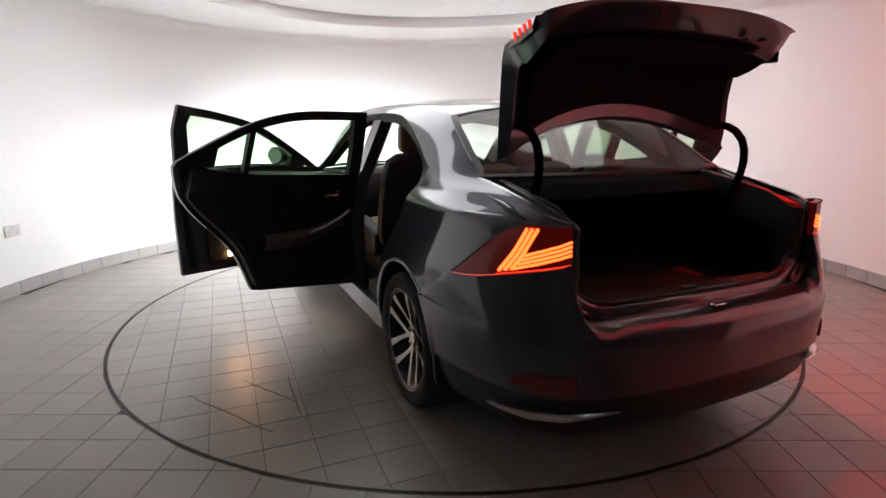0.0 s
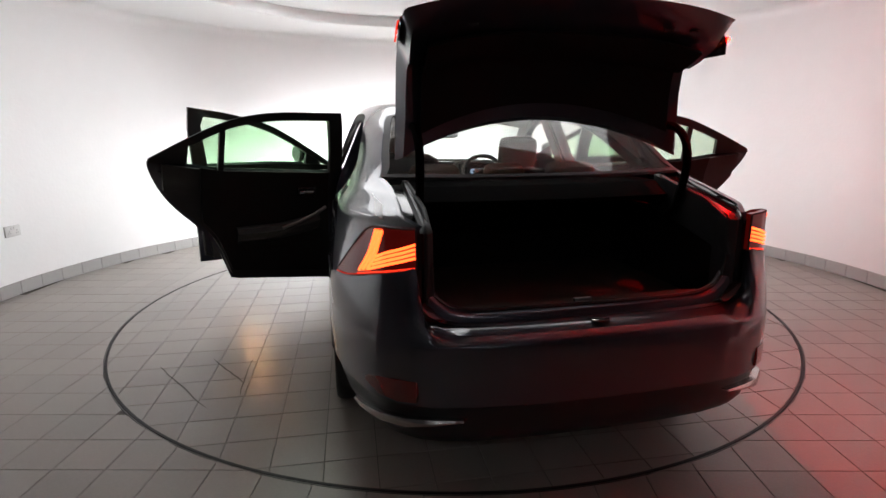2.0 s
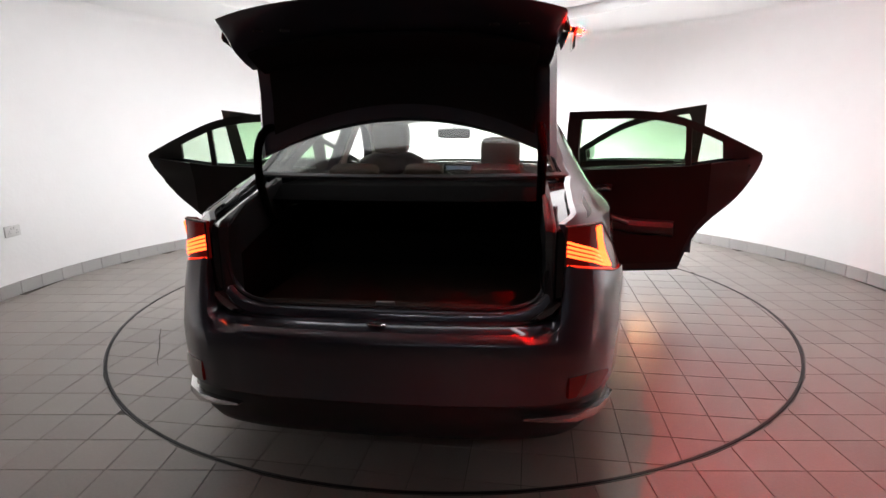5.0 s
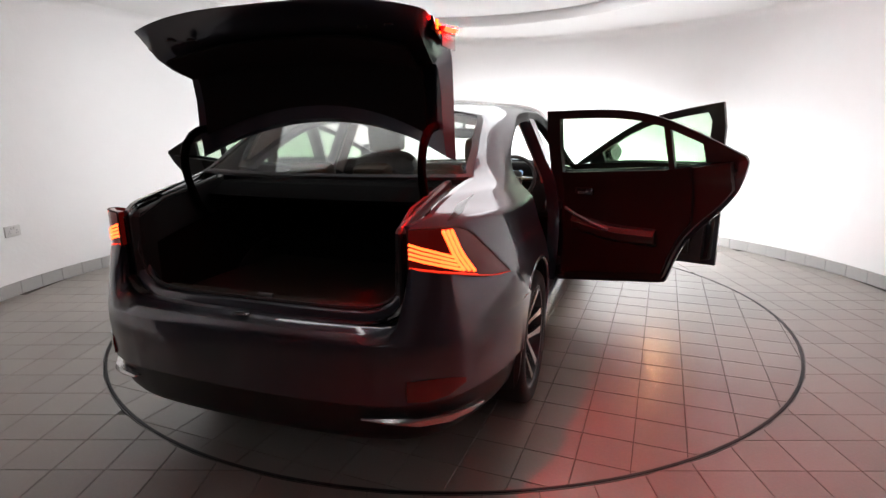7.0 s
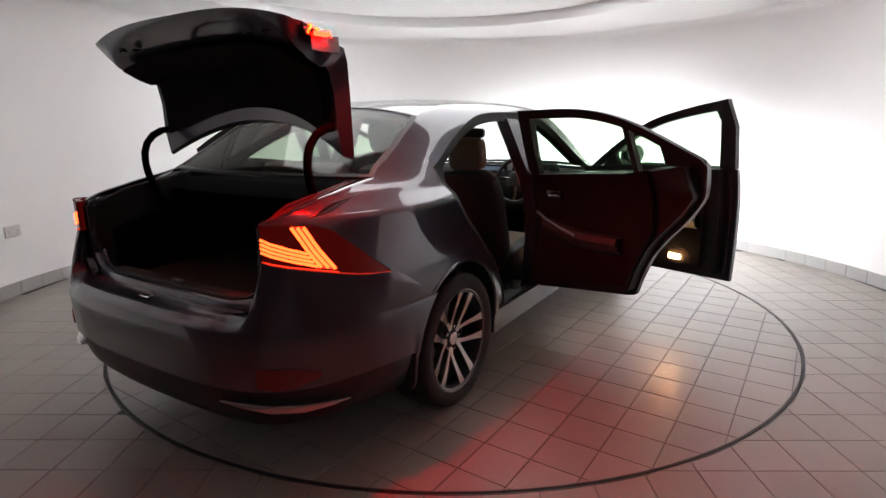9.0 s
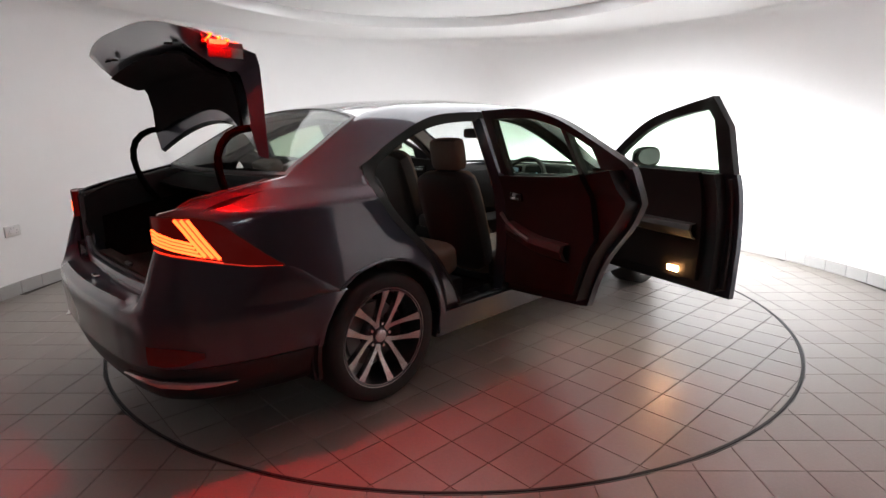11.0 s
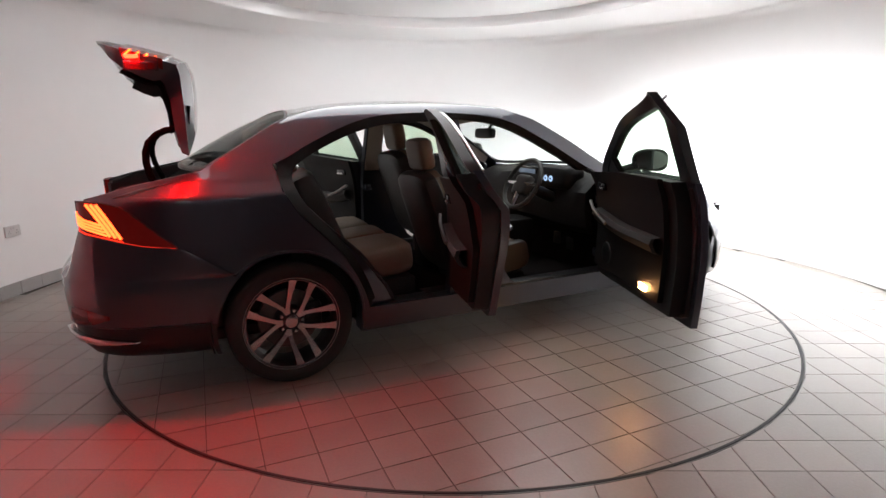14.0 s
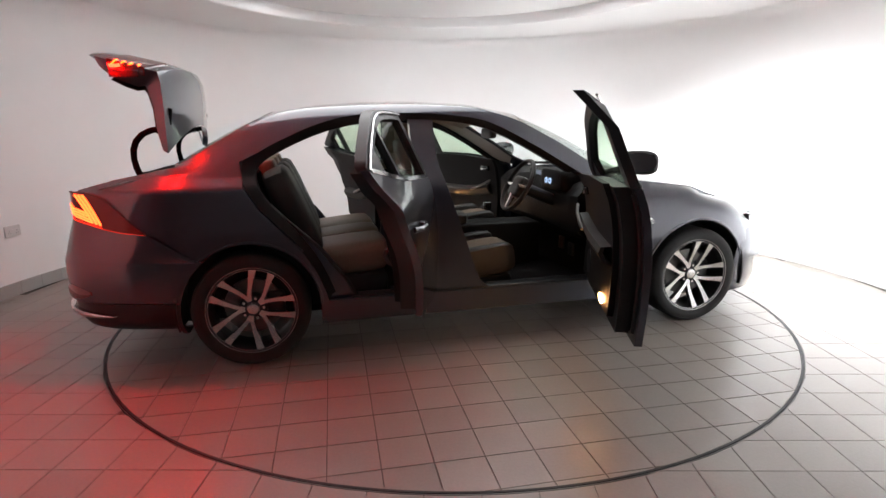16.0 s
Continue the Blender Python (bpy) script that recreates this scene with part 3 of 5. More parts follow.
def pane_between(name, ce, cc, n, material, label):
    """A curved window: ce gives the side edge's y, cc the centre line's point, for 0..1 from the roof down."""
    bm = bmesh.new()
    rows = []
    for k in range(n + 1):
        f = k / n
        ye, c = ce(f), cc(f)
        ze = shoulder(ye)
        xe = side(ye, ze) - 0.004
        rows.append([Vector((xe * u, c.y + (ye - c.y) * u * u, c.z + (ze - c.z) * abs(u) ** 2.2)) for u in [j / 12 for j in range(-12, 13)]])
    shell(bm, rows, [[p - Vector((0, 0, 0.005)) for p in r] for r in rows])
    ob = part(name, bm, material, CAR, label)
    ob.visible_shadow = False
    return rows


def windows():
    def seal(r, mid, w):
        bm = bmesh.new()
        border = [*r[0], *[x[-1] for x in r[1:]], *r[-1][-2::-1], *[x[0] for x in r[-2:0:-1]]]
        border = border + border[:1]
        up = Vector((0, 0, 0.002))
        shell(bm, [[p + up for p in border], [p.lerp(mid, w) + up * 2.5 for p in border]], [[p - up * 5 for p in border], [p.lerp(mid, w) - up * 4 for p in border]])
        part("window_seal", bm, M_BLACK, CAR, "black glass border")
    r = pane_between("rear_window", lambda f: -1.312 - 0.435 * f, lambda f: Vector((0, -1.237 - 0.603 * f, 1.396 - 0.308 * f + 0.022 * math.sin(math.pi * f))), 12, M_GLASS_REAR, "sloping rear windscreen glass")
    seal(r, Vector((0, -1.53, 1.26)), 0.045)
    r = pane_between("windscreen", lambda f: 0.212 + 0.70 * f, lambda f: Vector((0, 0.292 + 0.868 * f, 1.392 - 0.405 * f + 0.03 * math.sin(math.pi * f))), 12, M_GLASS_CLEAR, "sloping front windscreen glass")
    seal(r, Vector((0, 0.70, 1.22)), 0.04)


def rear_bumper():
    plan = [(0.899, -1.72), (0.892, -1.83), (0.876, -1.93), (0.848, -2.04), (0.805, -2.16), (0.75, -2.26), (0.67, -2.335), (0.615, -2.365), (0.56, -2.385), (0.49, -2.40), (0.42, -2.412), (0.22, -2.427), (0.0, -2.432)]
    climb = [(0.900, -1.658, 0.607), (0.896, -1.775, 0.685), (0.880, -1.885, 0.757), (0.830, -2.02, 0.770), (0.777, -2.13, 0.795), (0.722, -2.240, 0.823), (0.658, -2.276, 0.835), (0.616, -2.284, 0.838), (0.604, -2.290, 0.690), (0.545, -2.30, 0.652)]
    level = [(0.20, 0.20), (0.215, 0.12), (0.24, 0.075), (0.275, 0.05), (0.33, 0.032), (0.386, 0.026), (0.400, 0.007), (0.43, 0.006), (0.48, 0.003), (0.55, 0.0), (0.604, 0.002), (0.612, 0.004), (0.630, 0.022), (0.637, 0.036), (0.633, 0.045), (0.641, 0.085), (0.647, 0.125)]
    rise = dict(zip([v[0] for v in level[11:]], (0.0, 0.07, 0.3, 0.55, 0.8, 1.0)))
    pts = flowing(plan, 3)
    climb = flowing(climb, 3)
    full = pts + [Vector((-p.x, p.y)) for p in pts[-2::-1]]
    nor = []
    for i, p in enumerate(full):
        d = (full[min(i + 1, len(full) - 1)] - full[max(i - 1, 0)]).normalized()
        nor.append(Vector((-d.y, d.x)))
    if nor[len(full) // 2].y < 0:
        nor = [-n for n in nor]

    def sheet(levels):
        rows = []
        for z, ins in levels:
            row = []
            for i, p in enumerate(full):
                j = min(i, len(full) - 1 - i)
                if j < 4:
                    p = Vector((p.x, min(p.y if j else 0, -1.4 - math.sqrt(0.379 ** 2 - min(abs(z - 0.32), 0.3) ** 2) - 0.008 * j)))
                q = p + nor[i] * ins * (0.35 if j == 0 else 1)
                if z > 0.61 and j < len(climb):
                    f = rise[z]
                    c = climb[j]
                    b = p + nor[i] * 0.004
                    e = Vector((c[0] if i == j else -c[0], c[1]))
                    q = b.lerp(e, f) - nor[i] * 0.003 * math.sin(math.pi * f) * (j < 24)
                    row.append(Vector((q.x, q.y, 0.612 + (c[2] - 0.612) * f)))
                else:
                    row.append(Vector((q.x, q.y, z)))
            rows.append(row)
        return rows

    bm = bmesh.new()
    body = sheet(level[5:])
    shell(bm, body, [[p + Vector((0, 0.02, -0.004)) for p in r] for r in body])
    part("rear_bumper", bm, M_PAINT, CAR)
    bm = bmesh.new()
    low = sheet(level[:6])
    shell(bm, low, [[p + Vector((0, 0.02, 0.004)) for p in r] for r in low])
    part("bumper_valance", bm, M_BLACK, CAR, "black lower valance")
    # reflectors and bright strips
    for s in (1, -1):
        bm = bmesh.new()
        rows = []
        for x, y, z0, z1 in ((0.625, -2.350, 0.425, 0.486), (0.634, -2.354, 0.415, 0.488), (0.69, -2.318, 0.410, 0.487), (0.745, -2.262, 0.416, 0.480), (0.785, -2.196, 0.440, 0.458)):
            rows.append([Vector((s * (x + 0.002), y - 0.003, z0)), Vector((s * (x + 0.003), y - 0.005, (z0 + z1) / 2)), Vector((s * (x + 0.002), y - 0.003, z1))])
        shell(bm, rows, [[p + Vector((-s * 0.012, 0.014, 0)) for p in r] for r in rows])
        part("reflector", bm, M_REFLEX, CAR, "dark red bumper reflector")
        bm = bmesh.new()
        rows = []
        for x, y, z0, z1 in ((0.49, -2.392, 0.352, 0.358), (0.58, -2.368, 0.338, 0.358), (0.67, -2.325, 0.324, 0.352), (0.75, -2.25, 0.318, 0.345), (0.80, -2.16, 0.318, 0.336), (0.825, -2.09, 0.322, 0.328)):
            rows.append([Vector((s * x, y - 0.012, z0)), Vector((s * x, y - 0.016, (z0 + z1) / 2)), Vector((s * x, y - 0.010, z1))])
        shell(bm, rows, [[p + Vector((-s * 0.012, 0.02, 0)) for p in r] for r in rows])
        part("bright_strip", bm, M_ALLOY, CAR, "satin chrome bumper strip")


def front_end():
    for s in (1, -1):
        bm = bmesh.new()
        low = lambda y: arch(1.4)(y) if abs(y - 1.4) < 0.375 else (0.26 if y < 1.4 else 0.40)
        hood = curve((0.74, 0.975), (1.0, 0.945), (1.4, 0.895), (1.8, 0.77), (2.0, 0.66))
        ys = [0.745, 0.85, 0.95, 1.0, 1.026, 1.04, 1.08, 1.15, 1.25, 1.33, 1.4, 1.48, 1.56, 1.65, 1.72, 1.755, 1.774, 1.80, 1.88, 1.95, 2.0]
        skin(bm, columns(ys, low, hood, 8), s)
        part("front_wing", bm, M_PAINT, CAR)
        # headlamp
        bm = bmesh.new()
        rows = []
        for x, y, z0, z1 in ((0.50, 2.135, 0.60, 0.665), (0.60, 2.10, 0.595, 0.68), (0.68, 2.04, 0.595, 0.69), (0.745, 1.955, 0.60, 0.70), (0.79, 1.84, 0.615, 0.70)):
            rows.append([Vector((s * (x + 0.01), y + 0.012, z)) for z in spread(z0, z1, 3)])
        shell(bm, rows, [[p + Vector((-s * 0.02, -0.03, 0)) for p in r] for r in rows])
        lamp = part("headlamp", bm, M_GLOSSBLACK, CAR, "lit white headlamp")
        bm = bmesh.new()
        lathe(bm, [(0.001, 0.0), (0.010, 0.001), (0.018, 0.0), (0.018, -0.02)], 20)
        bmesh.ops.transform(bm, matrix=Matrix.Translation((s * 0.62, 2.118, 0.638)) @ Matrix.Rotation(radians(-16), 4, "X") @ Matrix.Rotation(radians(90 - s * 8), 4, "Z"), verts=bm.verts)
        part("beam_lens", bm, M_HEAD, lamp, "glowing white beam lens")
        # unseen plate added over the lens to cut light thrown up the wall
        bm = bmesh.new()
        box(bm, s * 0.62 - 0.05, s * 0.62 + 0.05, 2.105, 2.142, 0.662, 0.666, 0.001, 1)
        part("beam_shield", bm, M_GLOSSBLACK, lamp)
        # glowing strip added to give the headlamp's glare on its side
        bm = bmesh.new()
        tube(bm, [r[1] + Vector((s * 0.006, 0.006, -0.004)) for r in rows], 0.009, 6)
        part("running_light", bm, M_GLARE, lamp, "added glowing strip for the headlamp's glare")
    bm = bmesh.new()
    rows = []
    for y, z in ((0.98, 0.985), (1.2, 0.972), (1.4, 0.945), (1.6, 0.90), (1.8, 0.84), (2.0, 0.755), (2.12, 0.68)):
        w = min(side(y, curve((0.74, 0.975), (1.0, 0.945), (1.4, 0.895), (1.8, 0.77), (2.0, 0.66))(y)), 0.80 if y < 1.9 else 0.62)
        e = curve((0.74, 0.978), (1.0, 0.949), (1.4, 0.899), (1.8, 0.775), (2.0, 0.668), (2.2, 0.62))(y)
        rows.append([Vector((w * u, y - 0.10 * u * u * (y > 1.9), e + (z - e) * (1 - abs(u) ** 2.4))) for u in [k / 8 for k in range(-8, 9)]])
    shell(bm, rows, [[p - Vector((0, 0, 0.02)) for p in r] for r in rows])
    part("bonnet", bm, M_PAINT, CAR)
    plan = [(0.865, 1.76), (0.84, 1.86), (0.79, 1.96), (0.70, 2.06), (0.55, 2.14), (0.3, 2.19), (0.0, 2.20)]
    full = plan + [(-x, y) for x, y in plan[-2::-1]]
    rows = [[Vector((x * (1 - i * 0.6), y - i, z)) for x, y in full] for z, i in ((0.14, 0.12), (0.18, 0.04), (0.26, 0.015), (0.36, 0.02), (0.5, 0.0), (0.6, 0.015), (0.66, 0.06))]
    bm = bmesh.new()
    shell(bm, rows, [[p - Vector((0, 0.03, 0)) for p in r] for r in rows])
    part("front_bumper", bm, M_PAINT, CAR)
    bm = bmesh.new()
    box(bm, -0.26, 0.26, 2.185, 2.215, 0.24, 0.62, 0.05, 3)
    part("grille", bm, M_GLOSSBLACK, CAR)


def underbody():
    bm = bmesh.new()
    box(bm, -0.80, 0.80, -0.98, 1.00, 0.19, 0.25, 0.02)
    box(bm, -0.60, 0.60, -2.20, -0.98, 0.19, 0.26, 0.02)
    box(bm, -0.60, 0.60, 1.00, 2.05, 0.17, 0.25, 0.02)
    part("floor_pan", bm, M_BLACK, CAR)
    for s in (1, -1):
        bm = bmesh.new()
        cols = columns(spread(-1.03, 1.03, 24), lambda y: 0.20, lambda y: 0.335, 4)
        skin(bm, cols, s, -0.012, 0.10)
        part("sill", bm, M_PAINT, CAR)
        bm = bmesh.new()
        box(bm, min(s * 0.74, s * 0.845), max(s * 0.74, s * 0.845), -0.86, 0.74, 0.30, 0.345, 0.012)
        part("sill_cover", bm, M_BLACK, CAR)
        bm = bmesh.new()
        box(bm, min(s * 0.70, s * 0.805), max(s * 0.70, s * 0.805), -0.62, -0.44, 0.346, 0.349)
        part("scuff_plate", bm, M_CHROME, CAR, "brushed metal scuff plate")
        # wheel housings
        for c in (-1.4, 1.4):
            bm = bmesh.new()
            rows = []
            for x in (0.58, 0.865):
                rows.append([Vector((s * x, c + 0.385 * math.cos(a), 0.32 + 0.385 * math.sin(a))) for a in spread(-0.25, math.pi + 0.25, 28)])
            shell(bm, rows, [[Vector((p.x, c + (p.y - c) * 1.02, 0.32 + (p.z - 0.32) * 1.02)) for p in r] for r in rows])
            rows = [[Vector((s * 0.58, c + r * math.cos(a), 0.32 + r * math.sin(a))) for a in spread(-0.25, math.pi + 0.25, 28)] for r in (0.05, 0.39)]
            grid(bm, rows)
            part("wheel_housing", bm, M_BLACK, CAR)
            bm = bmesh.new()
            z_of = lambda a: 0.32 + 0.377 * math.sin(a)
            y_of = lambda a: c + 0.377 * math.cos(a)
            tube(bm, [Vector((s * (side(y_of(a), z_of(a)) - 0.006), y_of(a), z_of(a))) for a in spread(0.02, math.pi - 0.10 if c < 0 else math.pi - 0.02, 30)], 0.011, 6)
            part("arch_lip", bm, M_PAINT, CAR)
        # B-pillar
        bm = bmesh.new()
        lean = lambda z: 0.33 * max(0, 1.1 - z) + 0.06 * min(1.6, max(0, (0.43 - z) / 0.1)) ** 2   # the front edge spreads towards the sill
        cols = [[(y, z) for z in spread(0.26, 1.372, 18)] for y in (-0.47, -0.435, -0.40, -0.365, -0.33)]
        wide = [[(y - 0.05 * max(0, 0.6 - z) * (y < -0.45) + lean(z) * (y + 0.47) / 0.14, z) for y, z in col] for col in cols]
        skin(bm, wide, s, -0.035, 0.07)
        b = part("centre_pillar", bm, M_PAINT, CAR)
        bm = bmesh.new()
        cols = [[(y, z) for z in spread(0.95, 1.36, 8)] for y in (-0.46, -0.40, -0.34)]
        skin(bm, cols, s, -0.107, 0.012)
        part("pillar_trim", bm, M_PILLAR, b, "beige pillar trim")
        # door seals round both openings
        bm = bmesh.new()
        pts = [Vector((s * (side(y, UPPER(y)) - 0.03), y, UPPER(y) - 0.012)) for y in spread(-1.40, 0.70, 40)]
        tube(bm, pts, 0.012, 6)
        pts = [Vector((s * (side(y, INNER_EDGE(y)) - 0.055), y + 0.006, INNER_EDGE(y))) for y in spread(-1.39, -0.81, 16)]
        tube(bm, pts, 0.012, 6)
        part("door_seal", bm, M_RUBBER, CAR, "black rubber door seal")
        # black frame round the rear half of the openings, its corner rounded
        edge = [(y, REAR_EDGE(y)) for y in spread(-0.985, -1.41, 40)] + [(y, UPPER(y)) for y in spread(-1.40, 0.55, 90)]
        walk_y, walk_z = np.array([e[0] for e in edge]), np.array([e[1] for e in edge])
        run = np.concatenate([[0], np.cumsum(np.hypot(np.diff(walk_y), np.diff(walk_z)))])
        even = np.linspace(0, run[-1], 150)
        ly, lz = np.interp(even, run, walk_y), np.interp(even, run, walk_z)
        my, mz = (blurred(np.array([v]), 4.5, 1)[0] for v in (ly, lz))
        ty, tz = np.gradient(my), np.gradient(mz)
        size = np.hypot(ty, tz)
        ny, nz = tz / size, -ty / size
        bm = bmesh.new()
        band = []
        for k in range(150):
            w = 0.050 if ly[k] < -0.5 else 0.034
            a, b, c = (ly[k], lz[k] + 0.002), (my[k] + ny[k] * w * 0.6, mz[k] + nz[k] * w * 0.6), (my[k] + ny[k] * w, mz[k] + nz[k] * w)
            band.append([Vector((s * (side(*a) - 0.006), *a)), Vector((s * (side(*b) - 0.022), *b)), Vector((s * (side(*c) - 0.035), *c)), Vector((s * (side(*c) - 0.085), *c))])
        shell(bm, band, [[p - Vector((s * 0.006, 0, 0)) for p in r] for r in band])
        part("opening_frame", bm, M_TRIM, CAR, "black rubber frame round the door openings")
        # inner rear pillar lining and wheel-side lining
        bm = bmesh.new()
        rows = []
        for k in range(19):
            f = k / 18
            ya, yb = -1.415 + 0.44 * f, -1.395 + 0.59 * f
            a, b = (ya, REAR_EDGE(ya)), (yb, INNER_EDGE(yb))
            rows.append([Vector((s * (side(*a) - 0.012), a[0], a[1])), Vector((s * (side(*a) - 0.035), a[0], a[1])), Vector((s * (side(*b) - 0.05), b[0], b[1])), Vector((s * (side(*b) - 0.13), b[0] + 0.01, b[1]))])
        shell(bm, rows, [[p + Vector((-s * 0.004, -0.006, -0.006)) for p in r] for r in rows])
        part("door_flange", bm, M_PAINT, CAR)
        bm = bmesh.new()
        cols = columns(spread(-1.36, -0.86, 10), lambda y: 0.28, lambda y: INNER_EDGE(y) - 0.02, 6)
        skin(bm, cols, s, -0.12, 0.03)
        part("rear_lining", bm, M_TRIM, CAR)
        bm = bmesh.new()
        cols = columns(spread(-1.40, 0.70, 24), lambda y: UPPER(y) + 0.004, lambda y: ROOFLINE(y) - 0.02, 3)
        skin(bm, cols, s, -0.04, 0.02)
        part("roof_lining", bm, M_HEADLINER, CAR, "beige roof rail lining")


def boot():
    """Dark boot space, its opening frame, the latch and an added glint."""
    bm = bmesh.new()
    w, y0, y1, z0, z1 = 0.585, -2.26, -1.35, 0.60, 0.93
    box(bm, -w, w, y0 + 0.02, y1, z0 - 0.02, z0)
    part("boot_floor", bm, M_BOOT, CAR, "dark carpeted boot floor")
    for s in (1, -1):
        bm = bmesh.new()
        box(bm, min(s * w, s * (w + 0.02)), max(s * w, s * (w + 0.02)), y0 + 0.02, y1, z0, z1)
        part("boot_side_lining", bm, M_CARPET, CAR, "black carpet boot lining")
    bm = bmesh.new()
    box(bm, -w, w, y1, y1 + 0.02, z0, 1.03)
    part("boot_bulkhead", bm, M_CARPET, CAR, "black carpet boot bulkhead")
    bm = bmesh.new()
    box(bm, -0.60, 0.60, -1.76, -1.33, 1.03, 1.045, 0.005)
    part("parcel_shelf", bm, M_DEEP_BLACK, CAR)
    # opening frame: a dark gutter inside the bumper and wings, then a painted flange
    us = [k / 16 for k in range(-16, 17)]

    def lip(inset, z, y):
        return [Vector(((0.618 - inset) * u, y + 0.045 * abs(u) ** 3, z + 0.085 * abs(u) ** 12)) for u in us]
    bm = bmesh.new()
    grid(bm, [lip(0.0, 0.645, -2.330), lip(0.004, 0.634, -2.322), lip(0.030, 0.634, -2.302), lip(0.036, 0.646, -2.298)])
    part("boot_gutter", bm, M_GLOSSBLACK, CAR, "black rain gutter round the boot opening")
    bm = bmesh.new()
    grid(bm, [lip(0.034, 0.640, -2.300), lip(0.037, 0.664, -2.296), lip(0.040, 0.671, -2.290), lip(0.056, 0.674, -2.270), lip(0.066, 0.668, -2.262), lip(0.070, 0.60, -2.22)])
    part("boot_lip", bm, M_PAINT, CAR)
    for s in (1, -1):
        gutter, flange = [], []
        for y in spread(-1.75, -2.235, 12):
            z, x = shoulder(y), side(y, shoulder(y))
            x2 = min(x - 0.03, 0.585)
            gutter.append([Vector((s * x, y, z - 0.001)), Vector((s * (x - 0.010), y, z - 0.010)), Vector((s * (x - 0.014), y, z - 0.026)), Vector((s * x2, y, z - 0.030))])
            flange.append([Vector((s * (x2 + 0.004), y, z - 0.032)), Vector((s * (x2 - 0.002), y, z - 0.014)), Vector((s * (x2 - 0.010), y, z - 0.010)), Vector((s * (x2 - 0.028), y + 0.006, z - 0.016)), Vector((s * (x2 - 0.034), y + 0.01, z - 0.16))])
        for z in (0.95, 0.90, 0.84, 0.78, 0.73, 0.69):
            gutter.append([Vector((s * 0.618, -2.274, z)), Vector((s * 0.614, -2.25, z)), Vector((s * 0.592, -2.244, z)), Vector((s * 0.584, -2.25, z))])
            flange.append([Vector((s * 0.586, -2.248, z)), Vector((s * 0.582, -2.258, z)), Vector((s * 0.574, -2.258, z)), Vector((s * 0.554, -2.240, z)), Vector((s * 0.549, -2.17, z))])
        bm = bmesh.new()
        grid(bm, gutter)
        part("boot_gutter", bm, M_GLOSSBLACK, CAR)
        bm = bmesh.new()
        grid(bm, flange)
        part("boot_channel", bm, M_BLACK, CAR)
    bm = bmesh.new()
    box(bm, -0.50, 0.50, -2.225, -2.16, 0.655, 0.668, 0.006)
    sill = part("boot_sill_cover", bm, M_BOOT, CAR, "dark boot sill cover")
    bm = bmesh.new()
    pts = [Vector((0.556 * u, -2.262 + 0.03 * abs(u) ** 3, 0.676 + 0.06 * abs(u) ** 10)) for u in us]
    side_pts = [Vector((0.562, -2.246, 0.82)), Vector((0.56, -2.225, 0.95)), Vector((0.558, -2.10, 1.01)), Vector((0.562, -1.9, 1.045)), Vector((0.57, -1.78, 1.07))]
    tube(bm, [Vector((-p.x, p.y, p.z)) for p in side_pts[::-1]] + pts + side_pts, 0.009, 6)
    part("boot_seal", bm, M_RUBBER, CAR, "black rubber boot seal")
    bm = bmesh.new()
    box(bm, -0.034, 0.034, -2.222, -2.205, 0.669, 0.684, 0.004)
    part("boot_latch", bm, M_SATIN, sill, "satin metal boot latch")
    # chrome oval added where a reflection glints in the gutter
    bm = bmesh.new()
    pillow(bm, (0, -2.352, 0.647), (0.066, 0.024, 0.010), n=6)
    part("striker_cap", bm, M_CHROME, CAR, "chrome oval standing for a glint in the gutter")
    bm = bmesh.new()
    shell(bm, [[Vector((0.60 * u, -1.80 + 0.05 * u * u, 1.05)) for u in us], [Vector((0.60 * u, -1.90 + 0.05 * u * u, 1.00)) for u in us]],
          [[Vector((0.60 * u, -1.78 + 0.05 * u * u, 1.03)) for u in us], [Vector((0.60 * u, -1.88 + 0.05 * u * u, 0.98)) for u in us]])
    part("boot_crossmember", bm, M_DEEP_BLACK, CAR, "boot crossmember blackened for the lid's shade")


